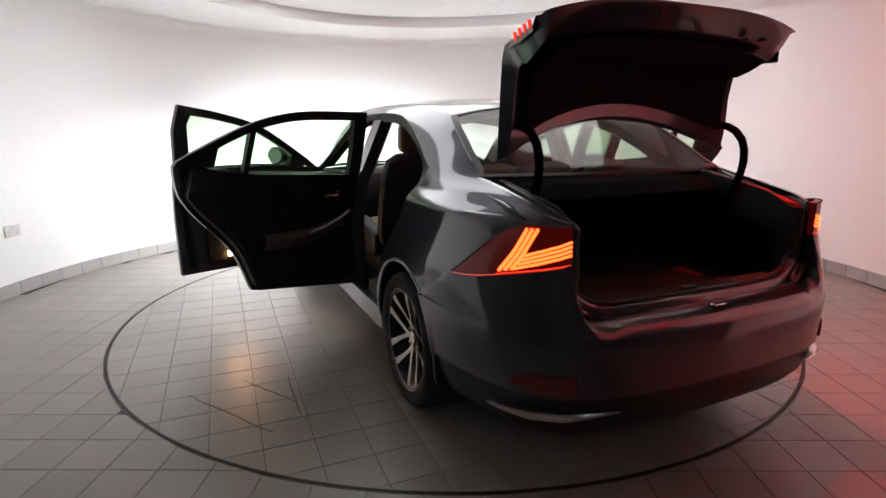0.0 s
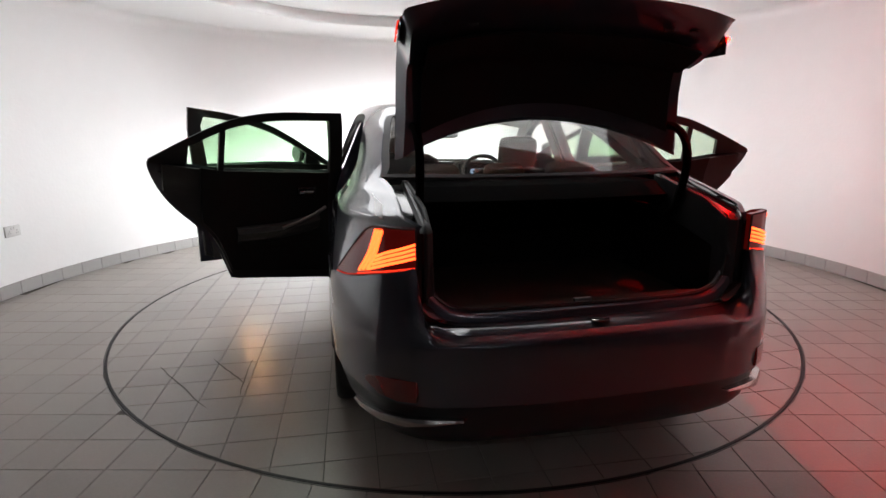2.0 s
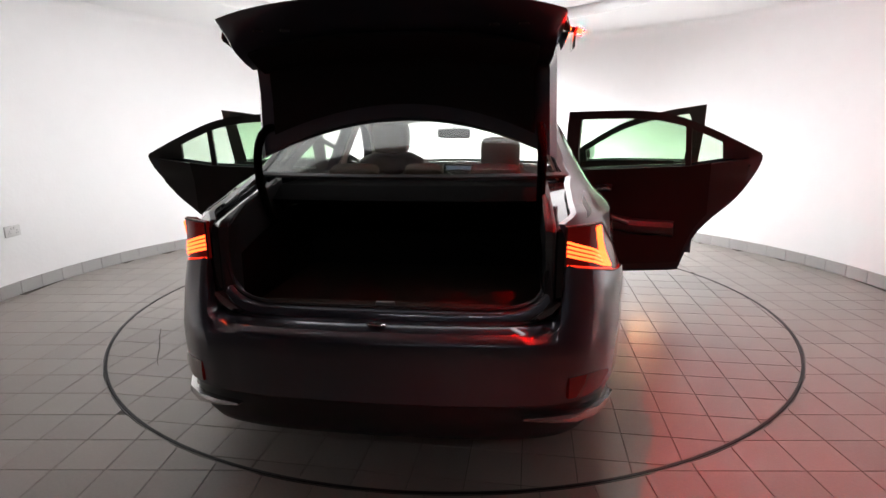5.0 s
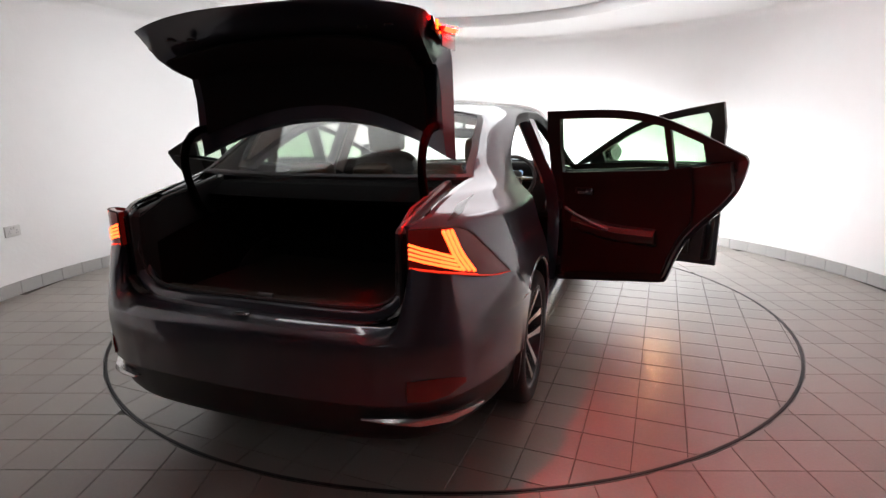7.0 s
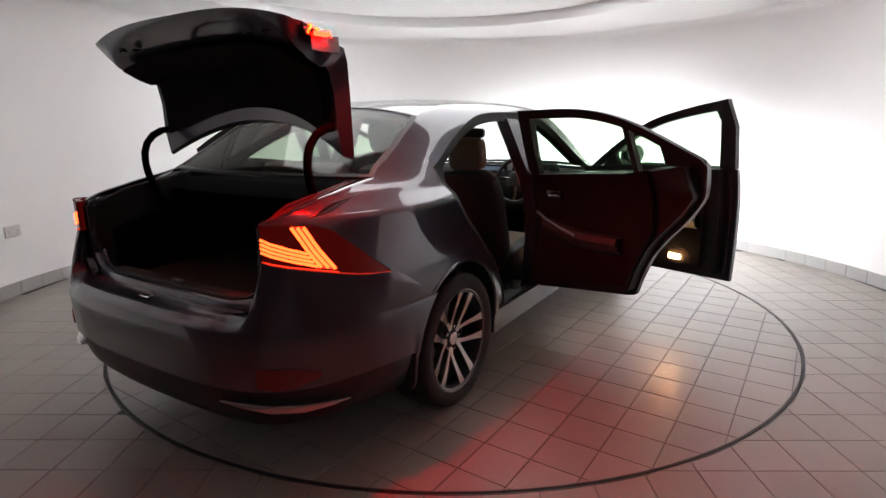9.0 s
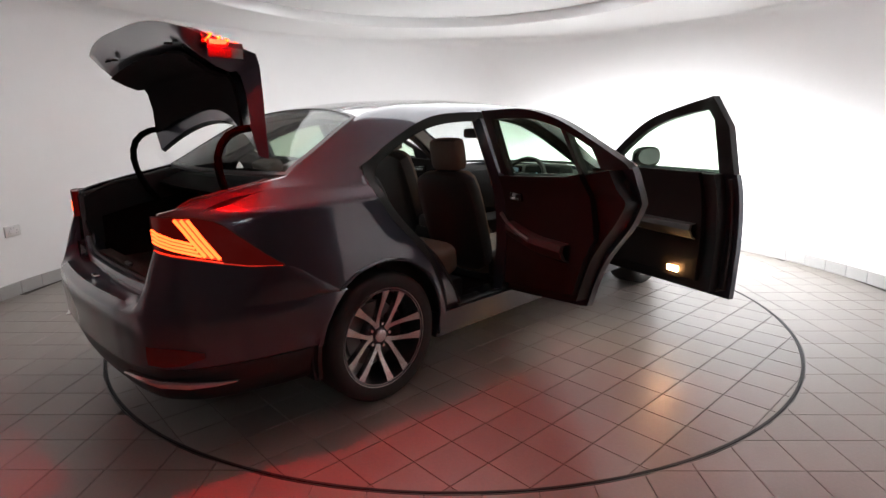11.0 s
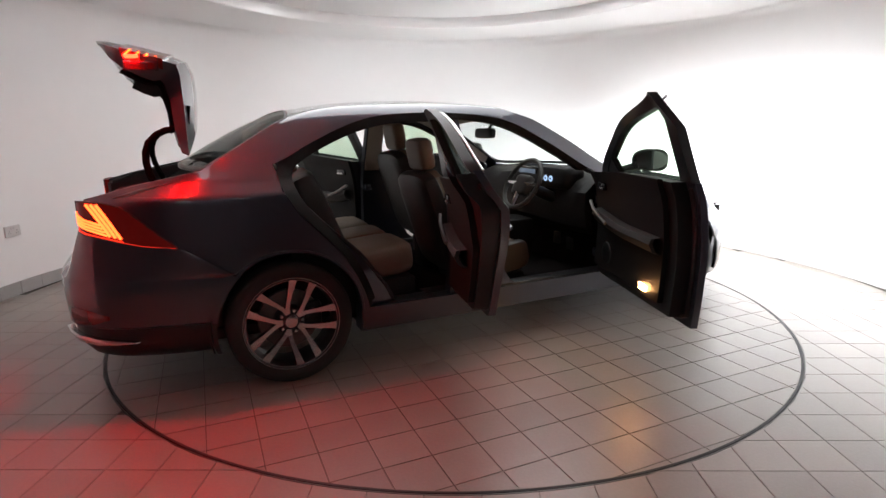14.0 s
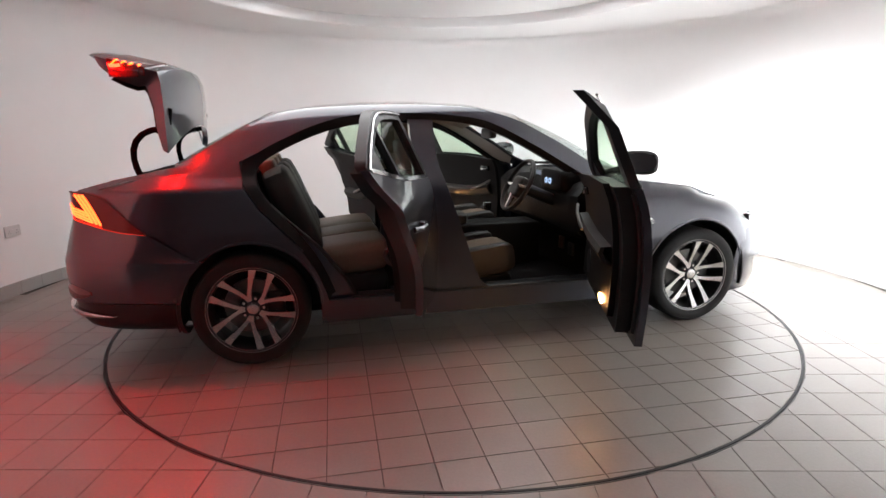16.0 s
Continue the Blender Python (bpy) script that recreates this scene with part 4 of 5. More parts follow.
def boot_lid():
    """The lid stands upright: its deck vertical, its tail face level and pointing back."""
    us = [k / 14 for k in range(-14, 15)]
    crown = [(-1.715, 1.315), (-1.705, 1.40), (-1.703, 1.50), (-1.71, 1.58), (-1.735, 1.635), (-1.79, 1.662), (-1.88, 1.682), (-1.99, 1.702), (-2.08, 1.716), (-2.14, 1.712)]
    flank = [(-1.79, 1.16), (-1.79, 1.28), (-1.79, 1.42), (-1.793, 1.535), (-1.803, 1.585), (-1.86, 1.600), (-1.94, 1.615), (-2.03, 1.640), (-2.085, 1.656), (-2.112, 1.660)]
    wid = [0.617, 0.612, 0.607, 0.603, 0.598, 0.600, 0.607, 0.612, 0.610, 0.600]
    power = [2.0, 2.0, 2.2, 2.4, 2.6, 2.6, 2.6, 2.8, 3.0, 3.2]
    rows = []
    for (cy, cz), (fy, fz), w, pw in zip(crown, flank, wid, power):
        rows.append([Vector((w * u, cy + (fy - cy) * abs(u) ** pw, cz + (fz - cz) * abs(u) ** pw)) for u in us])
    inner = []
    for k, row in enumerate(rows):
        d = [(-0.03, 0.015), (-0.05, 0.0), (-0.055, -0.01), (-0.07, -0.04), (-0.075, -0.07), (-0.05, -0.09), (-0.025, -0.085), (0.0, -0.075), (0.01, -0.05), (0.012, -0.012)][k]
        inner.append([p + Vector((-0.05 * p.x, d[0], d[1])) for p in row])
    bm = bmesh.new()
    shell(bm, rows, inner)
    lid = part("boot_lid", bm, M_PAINT, CAR, "open upright boot lid")
    bm = bmesh.new()
    lin = [[p.lerp(Vector((0, p.y, p.z)), 0.10) + Vector((0, -0.006, -0.006)) for p in r] for r in inner[1:8]]
    shell(bm, lin, [[p + Vector((0, -0.012, -0.012)) for p in r] for r in lin])
    part("lid_lining", bm, M_CARPET, lid, "black felt lid lining")
    # lamps in the lid's corners
    for s in (1, -1):
        bm = bmesh.new()
        cols = []
        for k in (5, 6, 7):
            cols.append([rows[k][28 - j if s > 0 else j] for j in (6, 4, 3, 2, 1, 0)])
        up = [[p + Vector((s * 0.004, 0, 0.008)) for p in c] for c in cols]
        up = [c + [c[-1] + Vector((s * 0.010, 0, -0.035))] for c in up]
        dn = [[p + Vector((-s * 0.004, 0, -0.012)) for p in c] for c in up]
        shell(bm, up, dn)
        lens = part("lid_lamp", bm, M_REDLENS, lid, "red lid lamp lens")
        bm = bmesh.new()
        for j in range(4):
            f = 0.15 + 0.2 * j
            a, b = up[0][-2].lerp(up[2][-2], f), up[0][-1].lerp(up[2][-1], f + 0.12)
            tube(bm, [a + Vector((-s * 0.03, 0, 0.006)), a + Vector((s * 0.004, 0, 0.002)), b + Vector((s * 0.002, -0.008, 0.003))], 0.0045, 6)
        part("light_bar", bm, M_LIDGLOW if s > 0 else M_REDGLOW, lens, "glowing red light bar")
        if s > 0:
            # glowing panel added for the fog lamp's red light, facing out, back and down
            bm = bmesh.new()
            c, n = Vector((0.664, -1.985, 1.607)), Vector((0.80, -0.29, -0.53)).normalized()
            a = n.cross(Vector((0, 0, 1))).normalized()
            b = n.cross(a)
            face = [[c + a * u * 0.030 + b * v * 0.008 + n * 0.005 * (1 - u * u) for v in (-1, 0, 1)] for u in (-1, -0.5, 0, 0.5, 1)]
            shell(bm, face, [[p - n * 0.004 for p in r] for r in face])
            part("fog_lamp", bm, M_FOG_PANEL, lens, "added red glowing panel for the fog lamp's light")
            # mount added to carry the glowing panel
            bm = bmesh.new()
            root = [[Vector((0.602, p.y, p.z + 0.008)) for p in r] for r in face]
            shell(bm, [[p - n * 0.005 for p in r] for r in face], root)
            part("fog_housing", bm, M_REDLENS, lens)
            # plate added to keep the panel's red light off the lid
            bm = bmesh.new()
            box(bm, 0.640, 0.645, -2.02, -1.88, 1.552, 1.612, 0.002)
            part("fog_baffle", bm, M_GLOSSBLACK, lens)
    # latch mounts and holes along the lid's lower lining
    for x in (-0.47, -0.37, 0.37, 0.47):
        bm = bmesh.new()
        lathe(bm, [(0.001, 0), (0.016, 0.0), (0.018, 0.006)], 12)
        bmesh.ops.transform(bm, matrix=Matrix.Translation((x, -2.06, 1.628)) @ Matrix.Rotation(radians(90), 4, "Y"), verts=bm.verts)
        part("lid_grommet", bm, M_BLACK, lid)
    # gooseneck hinges
    for s in (1, -1):
        bm = bmesh.new()
        pts = [Vector((s * 0.548, y, z)) for y, z in ((-1.88, 0.90), (-1.925, 0.96), (-1.955, 1.03), (-1.972, 1.08), (-1.98, 1.13), (-1.977, 1.18), (-1.96, 1.225), (-1.925, 1.262), (-1.88, 1.283), (-1.82, 1.292), (-1.785, 1.32), (-1.775, 1.40))]
        tube(bm, pts, 0.017, 8)
        part("lid_hinge", bm, M_DEEP_BLACK, lid, "black gooseneck hinge arm")


def tail_lamp(s):
    """Wrap-round lamp: a dark red lens with an L of glowing bars."""
    bm = bmesh.new()
    path = [(0.615, -2.272, 0.84, 0.972), (0.66, -2.265, 0.835, 0.975), (0.71, -2.235, 0.825, 0.977), (0.742, -2.17, 0.805, 0.972), (0.765, -2.09, 0.785, 0.945), (0.80, -2.02, 0.77, 0.88), (0.835, -1.95, 0.762, 0.815), (0.862, -1.885, 0.757, 0.764)]
    fx = lambda x, y, z, off: Vector((s * ((x if y < -2.2 else max(side(y, z), x - 0.01)) + (0 if y < -2.2 else off)), y - (off if y < -2.2 else 0), z))
    rows = [[fx(x, y, z, 0.008) for z in spread(a, b, 5)] for x, y, a, b in path]
    shell(bm, rows, [[p + Vector((-s * 0.03 if k >= 3 else 0, 0.03 if k < 3 else 0, 0)) for p in r] for k, r in enumerate(rows)])
    lamp = part("tail_lamp", bm, M_LITLENS, CAR, "lit red tail lamp with an L of light bars")
    at = lambda f, h: _bilinear(rows, f, h)

    def _bilinear(g, f, h):
        i = min(int(f), len(g) - 2)
        j = min(int(h * 5), 4)
        a = g[i][j].lerp(g[i][j + 1], h * 5 - j)
        b = g[i + 1][j].lerp(g[i + 1][j + 1], h * 5 - j)
        return a.lerp(b, f - i)
    out = Vector((s * 0.6, -0.8, 0)).normalized() * 0.002
    for lo, hi, g in ((0.10, 0.95, [(2.05 + 1.35 * (1 - h), 2.65 + 1.35 * (1 - h), h) for h in spread(0.10, 0.95, 6)]),):
        bm = bmesh.new()
        r2 = [[at(f, h) + out * 0.7 for f in spread(a, b, 4)] for a, b, h in g]
        shell(bm, r2, [[p - out * 2 for p in r] for r in r2])
        part("lamp_reflector", bm, M_REDGLOW, lamp, "glowing red reflector")
    bm = bmesh.new()
    r2 = [[at(f, 0.10 + 0.16 * (1 - f / 2.9) + k * 0.09) + out * 0.7 for f in spread(0.03, 3.2 - 0.3 * k, 7)] for k in range(4)]
    shell(bm, r2, [[p - out * 2 for p in r] for r in r2])
    part("lamp_reflector", bm, M_REDGLOW, lamp, "glowing red reflector")
    for k in range(3):
        bm = bmesh.new()
        pts = [at(2.62 - 0.27 * k + 1.35 * (1 - h), h) + out for h in spread(0.12, 0.93, 5)]
        tube(bm, pts, 0.0065, 6)
        part("light_bar", bm, M_TAILGLOW, lamp, "glowing upright light bar")
    for k in range(4):
        bm = bmesh.new()
        pts = [at(f, 0.14 + 0.075 * k + (0.16 + 0.035 * k) * (1 - f / 2.9)) + out for f in spread(0.05, 3.12 - 0.10 * k, 6)]
        tube(bm, pts, 0.0048, 6)
        part("light_bar", bm, M_TAILGLOW, lamp, "glowing level light bar")
    bm = bmesh.new()
    pts = [at(f, 0.03) + out for f in spread(0.1, 6.9, 14)]
    tube(bm, pts, 0.003, 6)
    part("light_bar", bm, M_DIMGLOW, lamp, "dim red lower light bar")
    bm = bmesh.new()
    tube(bm, [at(f, 0.045) + out for f in spread(0.1, 3.9, 8)], 0.0035, 6)
    part("light_bar", bm, M_REDGLOW, lamp, "red lower light bar")
    bm = bmesh.new()
    tube(bm, [at(f, 1.0) for f in spread(0, 7, 20)] + [at(f, 0.0) for f in spread(7, 0, 20)[1:]], 0.0035, 5, True)
    part("lens_seam", bm, M_RUBBER, lamp, "black seam round the lens")


def wheel(s, c):
    w = new("wheel")
    w.parent = CAR
    w.location = (s * 0.778, c, 0.316)
    w.rotation_euler = (0, 0, 0 if s > 0 else math.pi)
    bm = bmesh.new()
    lathe(bm, [(0.235, -0.10), (0.262, -0.112), (0.297, -0.112), (0.311, -0.10), (0.316, -0.085), (0.316, 0.08), (0.311, 0.096), (0.299, 0.108), (0.27, 0.112), (0.245, 0.104), (0.24, 0.095), (0.235, 0.09)], 56)
    part("tyre", bm, M_TYRE, w)
    bm = bmesh.new()
    lathe(bm, [(0.236, -0.10), (0.225, -0.09), (0.218, 0.03), (0.226, 0.085), (0.238, 0.094), (0.243, 0.098), (0.238, 0.102), (0.228, 0.096), (0.222, 0.07), (0.216, 0.03)], 56)
    part("rim", bm, M_ALLOY_DARK, w)
    bm = bmesh.new()
    lathe(bm, [(0.2285, 0.097), (0.243, 0.1005), (0.244, 0.099)], 56)
    part("rim_edge", bm, M_ALLOY, w, "bright machined rim edge")
    bm = bmesh.new()
    lathe(bm, [(0.001, 0.06), (0.02, 0.062), (0.034, 0.06), (0.036, 0.05), (0.06, 0.045), (0.075, 0.03), (0.08, 0.0)], 32)
    part("hub", bm, M_ALLOY_DARK, w)
    bm = bmesh.new()
    lathe(bm, [(0.001, 0.067), (0.02, 0.068), (0.031, 0.065), (0.034, 0.058)], 28)
    part("centre_cap", bm, M_ALLOY, w, "silver centre cap")
    for k in range(5):
        base = 2 * math.pi * k / 5 + radians(73.5)
        for d in (-1, 1):
            bm = bmesh.new()
            rows, back = [], []
            for r, x, half, ang in ((0.042, 0.056, 0.012, 0.60), (0.075, 0.060, 0.011, 0.49), (0.11, 0.067, 0.0105, 0.375), (0.15, 0.077, 0.012, 0.30), (0.19, 0.087, 0.0155, 0.25), (0.232, 0.0955, 0.021, 0.22)):
                a = base + d * ang
                e, t = Vector((0, math.cos(a), math.sin(a))), Vector((0, -math.sin(a), math.cos(a)))
                p = e * r + Vector((x, 0, 0))
                rows.append([p - t * half, p + t * half])
                back.append([p - t * half * 1.15 - Vector((0.03, 0, 0)), p + t * half * 1.15 - Vector((0.03, 0, 0))])
            shell(bm, rows, back)
            part("spoke", bm, M_ALLOY, w, smooth=False)
        a = base
        bm = bmesh.new()
        lathe(bm, [(0.001, 0.058), (0.008, 0.058), (0.0095, 0.052), (0.0095, 0.04)], 8)
        bmesh.ops.translate(bm, verts=bm.verts, vec=(0, 0.057 * math.cos(a), 0.057 * math.sin(a)))
        part("wheel_nut", bm, M_CHROME, w)
    bm = bmesh.new()
    lathe(bm, [(0.06, 0.0), (0.155, 0.0), (0.158, -0.01), (0.158, -0.03), (0.06, -0.03)], 40)
    part("brake_disc", bm, M_STEEL, w, "steel brake disc")
    bm = bmesh.new()
    box(bm, -0.05, 0.02, 0.07, 0.17, -0.08, 0.08, 0.02)
    part("brake_caliper", bm, M_BLACK, w)


def swing(ob, hinge, degrees, s):
    """Opens a door mesh built closed about its upright hinge line."""
    m = Matrix.Translation((s * hinge[0], hinge[1], 0)) @ Matrix.Rotation(radians(s * degrees), 4, "Z") @ Matrix.Translation((-s * hinge[0], -hinge[1], 0))
    ob.matrix_local = m


def door(s, front):
    """A car door built shut and swung open on its hinge."""
    if front:
        ya, yb, hinge, deg = -0.39, 0.735, (0.825, 0.70), 69 if s > 0 else 68
        low = lambda y: 0.318 - 0.012 * (y + 0.4) + 0.05 * max(0, (y - 0.6) / 0.135) ** 2
        ys = spread(ya, yb, 14)
    else:
        ya, yb, hinge, deg = -1.466, -0.385, (0.825, -0.405), 71
        low = lambda y: max(0.325 - 0.13 * (y + 0.40), DOOR_EDGE(y) if y < -1.08 else 0)
        ys = [-1.466, -1.455, -1.44, -1.42, -1.40, -1.38, -1.36, -1.335, -1.31, -1.28, -1.25, -1.22, -1.19, -1.165, -1.14, -1.12, -1.105, -1.095, -1.085, -1.04, -0.98, -0.9, -0.8, -0.7, -0.6, -0.5, -0.385]
    top = lambda y: max(BELT(y), low(y) + 0.01)
    bm = bmesh.new()
    skin(bm, columns(ys, low, top, 9), s, 0.0, 0.035)
    d = part("front_door" if front else "rear_door", bm, M_PAINT, CAR, "open front door" if front else "open rear door")
    # inner body of the door
    bm = bmesh.new()
    inset = lambda y: low(y) + 0.035
    ys2 = [y for y in ys if ya + 0.05 <= y <= yb - 0.03]
    skin(bm, columns(ys2, inset, lambda y: max(top(y) - 0.004, inset(y) + 0.005), 8), s, -0.034, 0.075)
    part("door_casing", bm, M_BLACK, d, "black door casing")
    # padded trim card
    bm = bmesh.new()
    ys3 = [y for y in ys if ya + (0.12 if front else 0.22) <= y <= yb - 0.06]
    lo3 = lambda y: max(low(y) + 0.07, 0.40)
    skin(bm, columns(ys3, lo3, lambda y: max(top(y) + 0.004, lo3(y) + 0.01), 8), s, -0.108, 0.03)
    part("trim_card", bm, M_TRIM, d, "dark brown-black trim card")
    y0, y1 = ys3[0], ys3[-1]
    bm = bmesh.new()
    xi = lambda y, z: s * (side(y, z) - 0.14)
    reach = 0.03 if front else 0.17
    rows = []
    for f in spread(0, 1, 8):
        y = y0 + reach + (y1 - y0 - 0.07 - reach) * f
        z = 0.70 + 0.10 * max(0, f - 0.45) ** 1.3
        rows.append([Vector((xi(y, z), y, z + 0.035)), Vector((xi(y, z) - s * 0.05, y, z + 0.03)), Vector((xi(y, z) - s * 0.06, y, z)), Vector((xi(y, z) - s * 0.04, y, z - 0.04)), Vector((xi(y, z), y, z - 0.06))])
    shell(bm, rows, [[p + Vector((s * 0.02, 0, 0)) for p in r] for r in rows])
    part("armrest", bm, M_LEATHER_DARK, d, "dark padded armrest")
    bm = bmesh.new()
    pts = [Vector((xi(y1 - 0.22, 0.72) - s * 0.062, y1 - 0.30, 0.715)), Vector((xi(y1 - 0.1, 0.74) - s * 0.066, y1 - 0.20, 0.745)), Vector((xi(y1, 0.77) - s * 0.064, y1 - 0.10, 0.785)), Vector((xi(y1, 0.80) - s * 0.05, y1 - 0.03, 0.82))]
    tube(bm, pts, 0.010, 8)
    part("grab_handle", bm, M_SATIN, d, "satin silver grab handle")
    bm = bmesh.new()
    box(bm, min(xi(y1, 0.93) - s * 0.012, xi(y1, 0.93) + s * 0.02), max(xi(y1, 0.93) - s * 0.012, xi(y1, 0.93) + s * 0.02), y1 - 0.19, y1 - 0.08, 0.90, 0.945, 0.006)
    h = part("handle_bowl", bm, M_GLOSSBLACK, d)
    bm = bmesh.new()
    box(bm, min(xi(y1, 0.93) - s * 0.02, xi(y1, 0.93) - s * 0.008), max(xi(y1, 0.93) - s * 0.02, xi(y1, 0.93) - s * 0.008), y1 - 0.18, y1 - 0.10, 0.905, 0.92, 0.003)
    part("inner_handle", bm, M_CHROME, h, "chrome inner handle")
    # window frame: a ribbon along the top, and the belt
    off = 0.010
    gap = 0.045
    if front:
        out = [(-0.385, BELT(-0.385)), (-0.40, 1.15), (-0.415, 1.28), (-0.425, FRONT_TOP(-0.425))] + [(y, FRONT_TOP(y)) for y in spread(-0.40, 0.70, 22)]
        inn = [(-0.29, BELT(-0.29)), (-0.31, 1.15), (-0.325, 1.25), (-0.335, 1.315), (-0.315, FRONT_TOP(-0.315) - gap)]
        inn += [(y, max(FRONT_TOP(y) - gap, BELT(y))) for y in spread(-0.28, 0.58, 21)]
    else:
        out = [(-1.466, 1.12)] + [(y, REAR_TOP(y)) for y in spread(-1.455, -0.44, 24)] + [(-0.43, REAR_TOP(-0.43)), (-0.41, 1.28), (-0.395, 1.15), (-0.385, BELT(-0.385))]
        inn = [(-1.275, BELT(-1.275) + 0.012)] + [(y, max(REAR_TOP(y) - gap, BELT(y) + 0.002)) for y in spread(-1.265, -0.50, 24)] + [(-0.495, REAR_TOP(-0.49) - gap - 0.01), (-0.485, 1.25), (-0.47, 1.15), (-0.46, BELT(-0.46))]
    bm = bmesh.new()
    skin(bm, [[a, b] for a, b in zip(out, inn)], s, -0.004, 0.045)
    part("window_frame", bm, M_BLACK, d, "black window frame")
    bm = bmesh.new()
    pts = [Vector((s * (side(y, z) + 0.004), y, z)) for y, z in out[1:]] if not front else [Vector((s * (side(y, z) + 0.004), y, z)) for y, z in out]
    b2 = bmesh.new()
    line = out[3:] if front else out[:-3]
    tube(b2, [Vector((s * (side(y, z - 0.014) + 0.003), y, z - 0.014)) for y, z in line[1:]], 0.006, 6)
    part("window_moulding", b2, M_CHROME, d, "slim chrome window moulding")
    # glass
    def pane(y0, y1, name):
        b = bmesh.new()
        rows = columns(spread(y0, y1, 12), lambda y: BELT(y) - 0.01, lambda y: max((FRONT_TOP if front else REAR_TOP)(y) - gap + 0.008, BELT(y)), 5)
        skin(b, rows, s, -0.020, 0.005)
        o = part(name, b, M_GLASS, d, "green-tinted door glass")
        o.visible_shadow = False
    if front:
        pane(-0.33, 0.56, "door_glass")
        bm.free()
        bm = bmesh.new()
        skin(bm, [[(0.44, BELT(0.44)), (0.44, FRONT_TOP(0.44) - 0.04)], [(0.56, BELT(0.56)), (0.56, max(FRONT_TOP(0.56) - 0.04, BELT(0.56) + 0.003))]], s, -0.002, 0.04)
        part("mirror_corner", bm, M_BLACK, d)
        mirror(s, d)
        bm = bmesh.new()
        x = s * (side(-0.1, 0.42) - 0.142)
        box(bm, min(x, x - s * 0.008), max(x, x - s * 0.008), -0.11, -0.03, 0.425, 0.458, 0.003)
        part("courtesy_lamp", bm, M_COURTESY, d, "lit warm courtesy lamp")
        bm = bmesh.new()
        lathe(bm, [(0.001, 0.0), (0.05, 0.004), (0.072, 0.0), (0.08, -0.012)], 28)
        bmesh.ops.transform(bm, matrix=Matrix.Translation((s * (side(0.5, 0.5) - 0.14), 0.47, 0.50)) @ Matrix.Rotation(0 if s < 0 else math.pi, 4, "Z"), verts=bm.verts)
        part("speaker_grille", bm, M_BLACK, d)
    else:
        pane(-1.34, -0.47, "door_glass")
        bm.free()
        bm = bmesh.new()
        skin(bm, [[(-1.115, BELT(-1.115)), (-1.105, REAR_TOP(-1.105) - 0.03)], [(-1.085, BELT(-1.085)), (-1.075, REAR_TOP(-1.075) - 0.03)]], s, 0.0, 0.04)
        part("window_divider", bm, M_BLACK, d)
    # bright belt moulding and outer handle
    bm = bmesh.new()
    rows = [[(y, BELT(y) - 0.004), (y, BELT(y) + 0.014)] for y in spread(ya + 0.02, yb - (0.16 if front else 0.02), 12)]
    skin(bm, rows, s, 0.005, 0.012)
    part("belt_moulding", bm, M_CHROME, d, "chrome belt moulding")
    bm = bmesh.new()
    yh = ya + (0.10 if front else 0.20)
    zh = 0.865
    pts = [Vector((s * (side(yh, zh) + 0.004), yh, zh)), Vector((s * (side(yh, zh) + 0.034), yh + 0.03, zh + 0.002)), Vector((s * (side(yh, zh) + 0.038), yh + 0.12, zh)), Vector((s * (side(yh, zh) + 0.030), yh + 0.19, zh - 0.004)), Vector((s * (side(yh, zh) + 0.004), yh + 0.215, zh - 0.006))]
    tube(bm, pts, 0.012, 8)
    part("outer_handle", bm, M_PAINT, d)
    # rubber seal along the door's inner edge
    bm = bmesh.new()
    if front:
        path = [(-0.35, z) for z in spread(1.0, 0.37, 8)] + [(y, 0.35) for y in spread(-0.30, 0.66, 10)]
    else:
        path = [(y + 0.045, DOOR_EDGE(y) + 0.03) for y in spread(-1.45, -1.08, 12)] + [(y, 0.365 - 0.13 * (y + 0.40)) for y in spread(-1.0, -0.42, 6)]
    tube(bm, [Vector((s * (side(y, z) - 0.04), y, z)) for y, z in path], 0.012, 6)
    part("door_seal", bm, M_RUBBER, d)
    for z in (0.42, 0.78):
        bm = bmesh.new()
        box(bm, min(s * 0.76, s * 0.86), max(s * 0.76, s * 0.86), yb - 0.05, yb + 0.03, z, z + 0.06, 0.01)
        part("hinge", bm, M_PAINT, d)
    swing(d, hinge, deg, s)
    return d


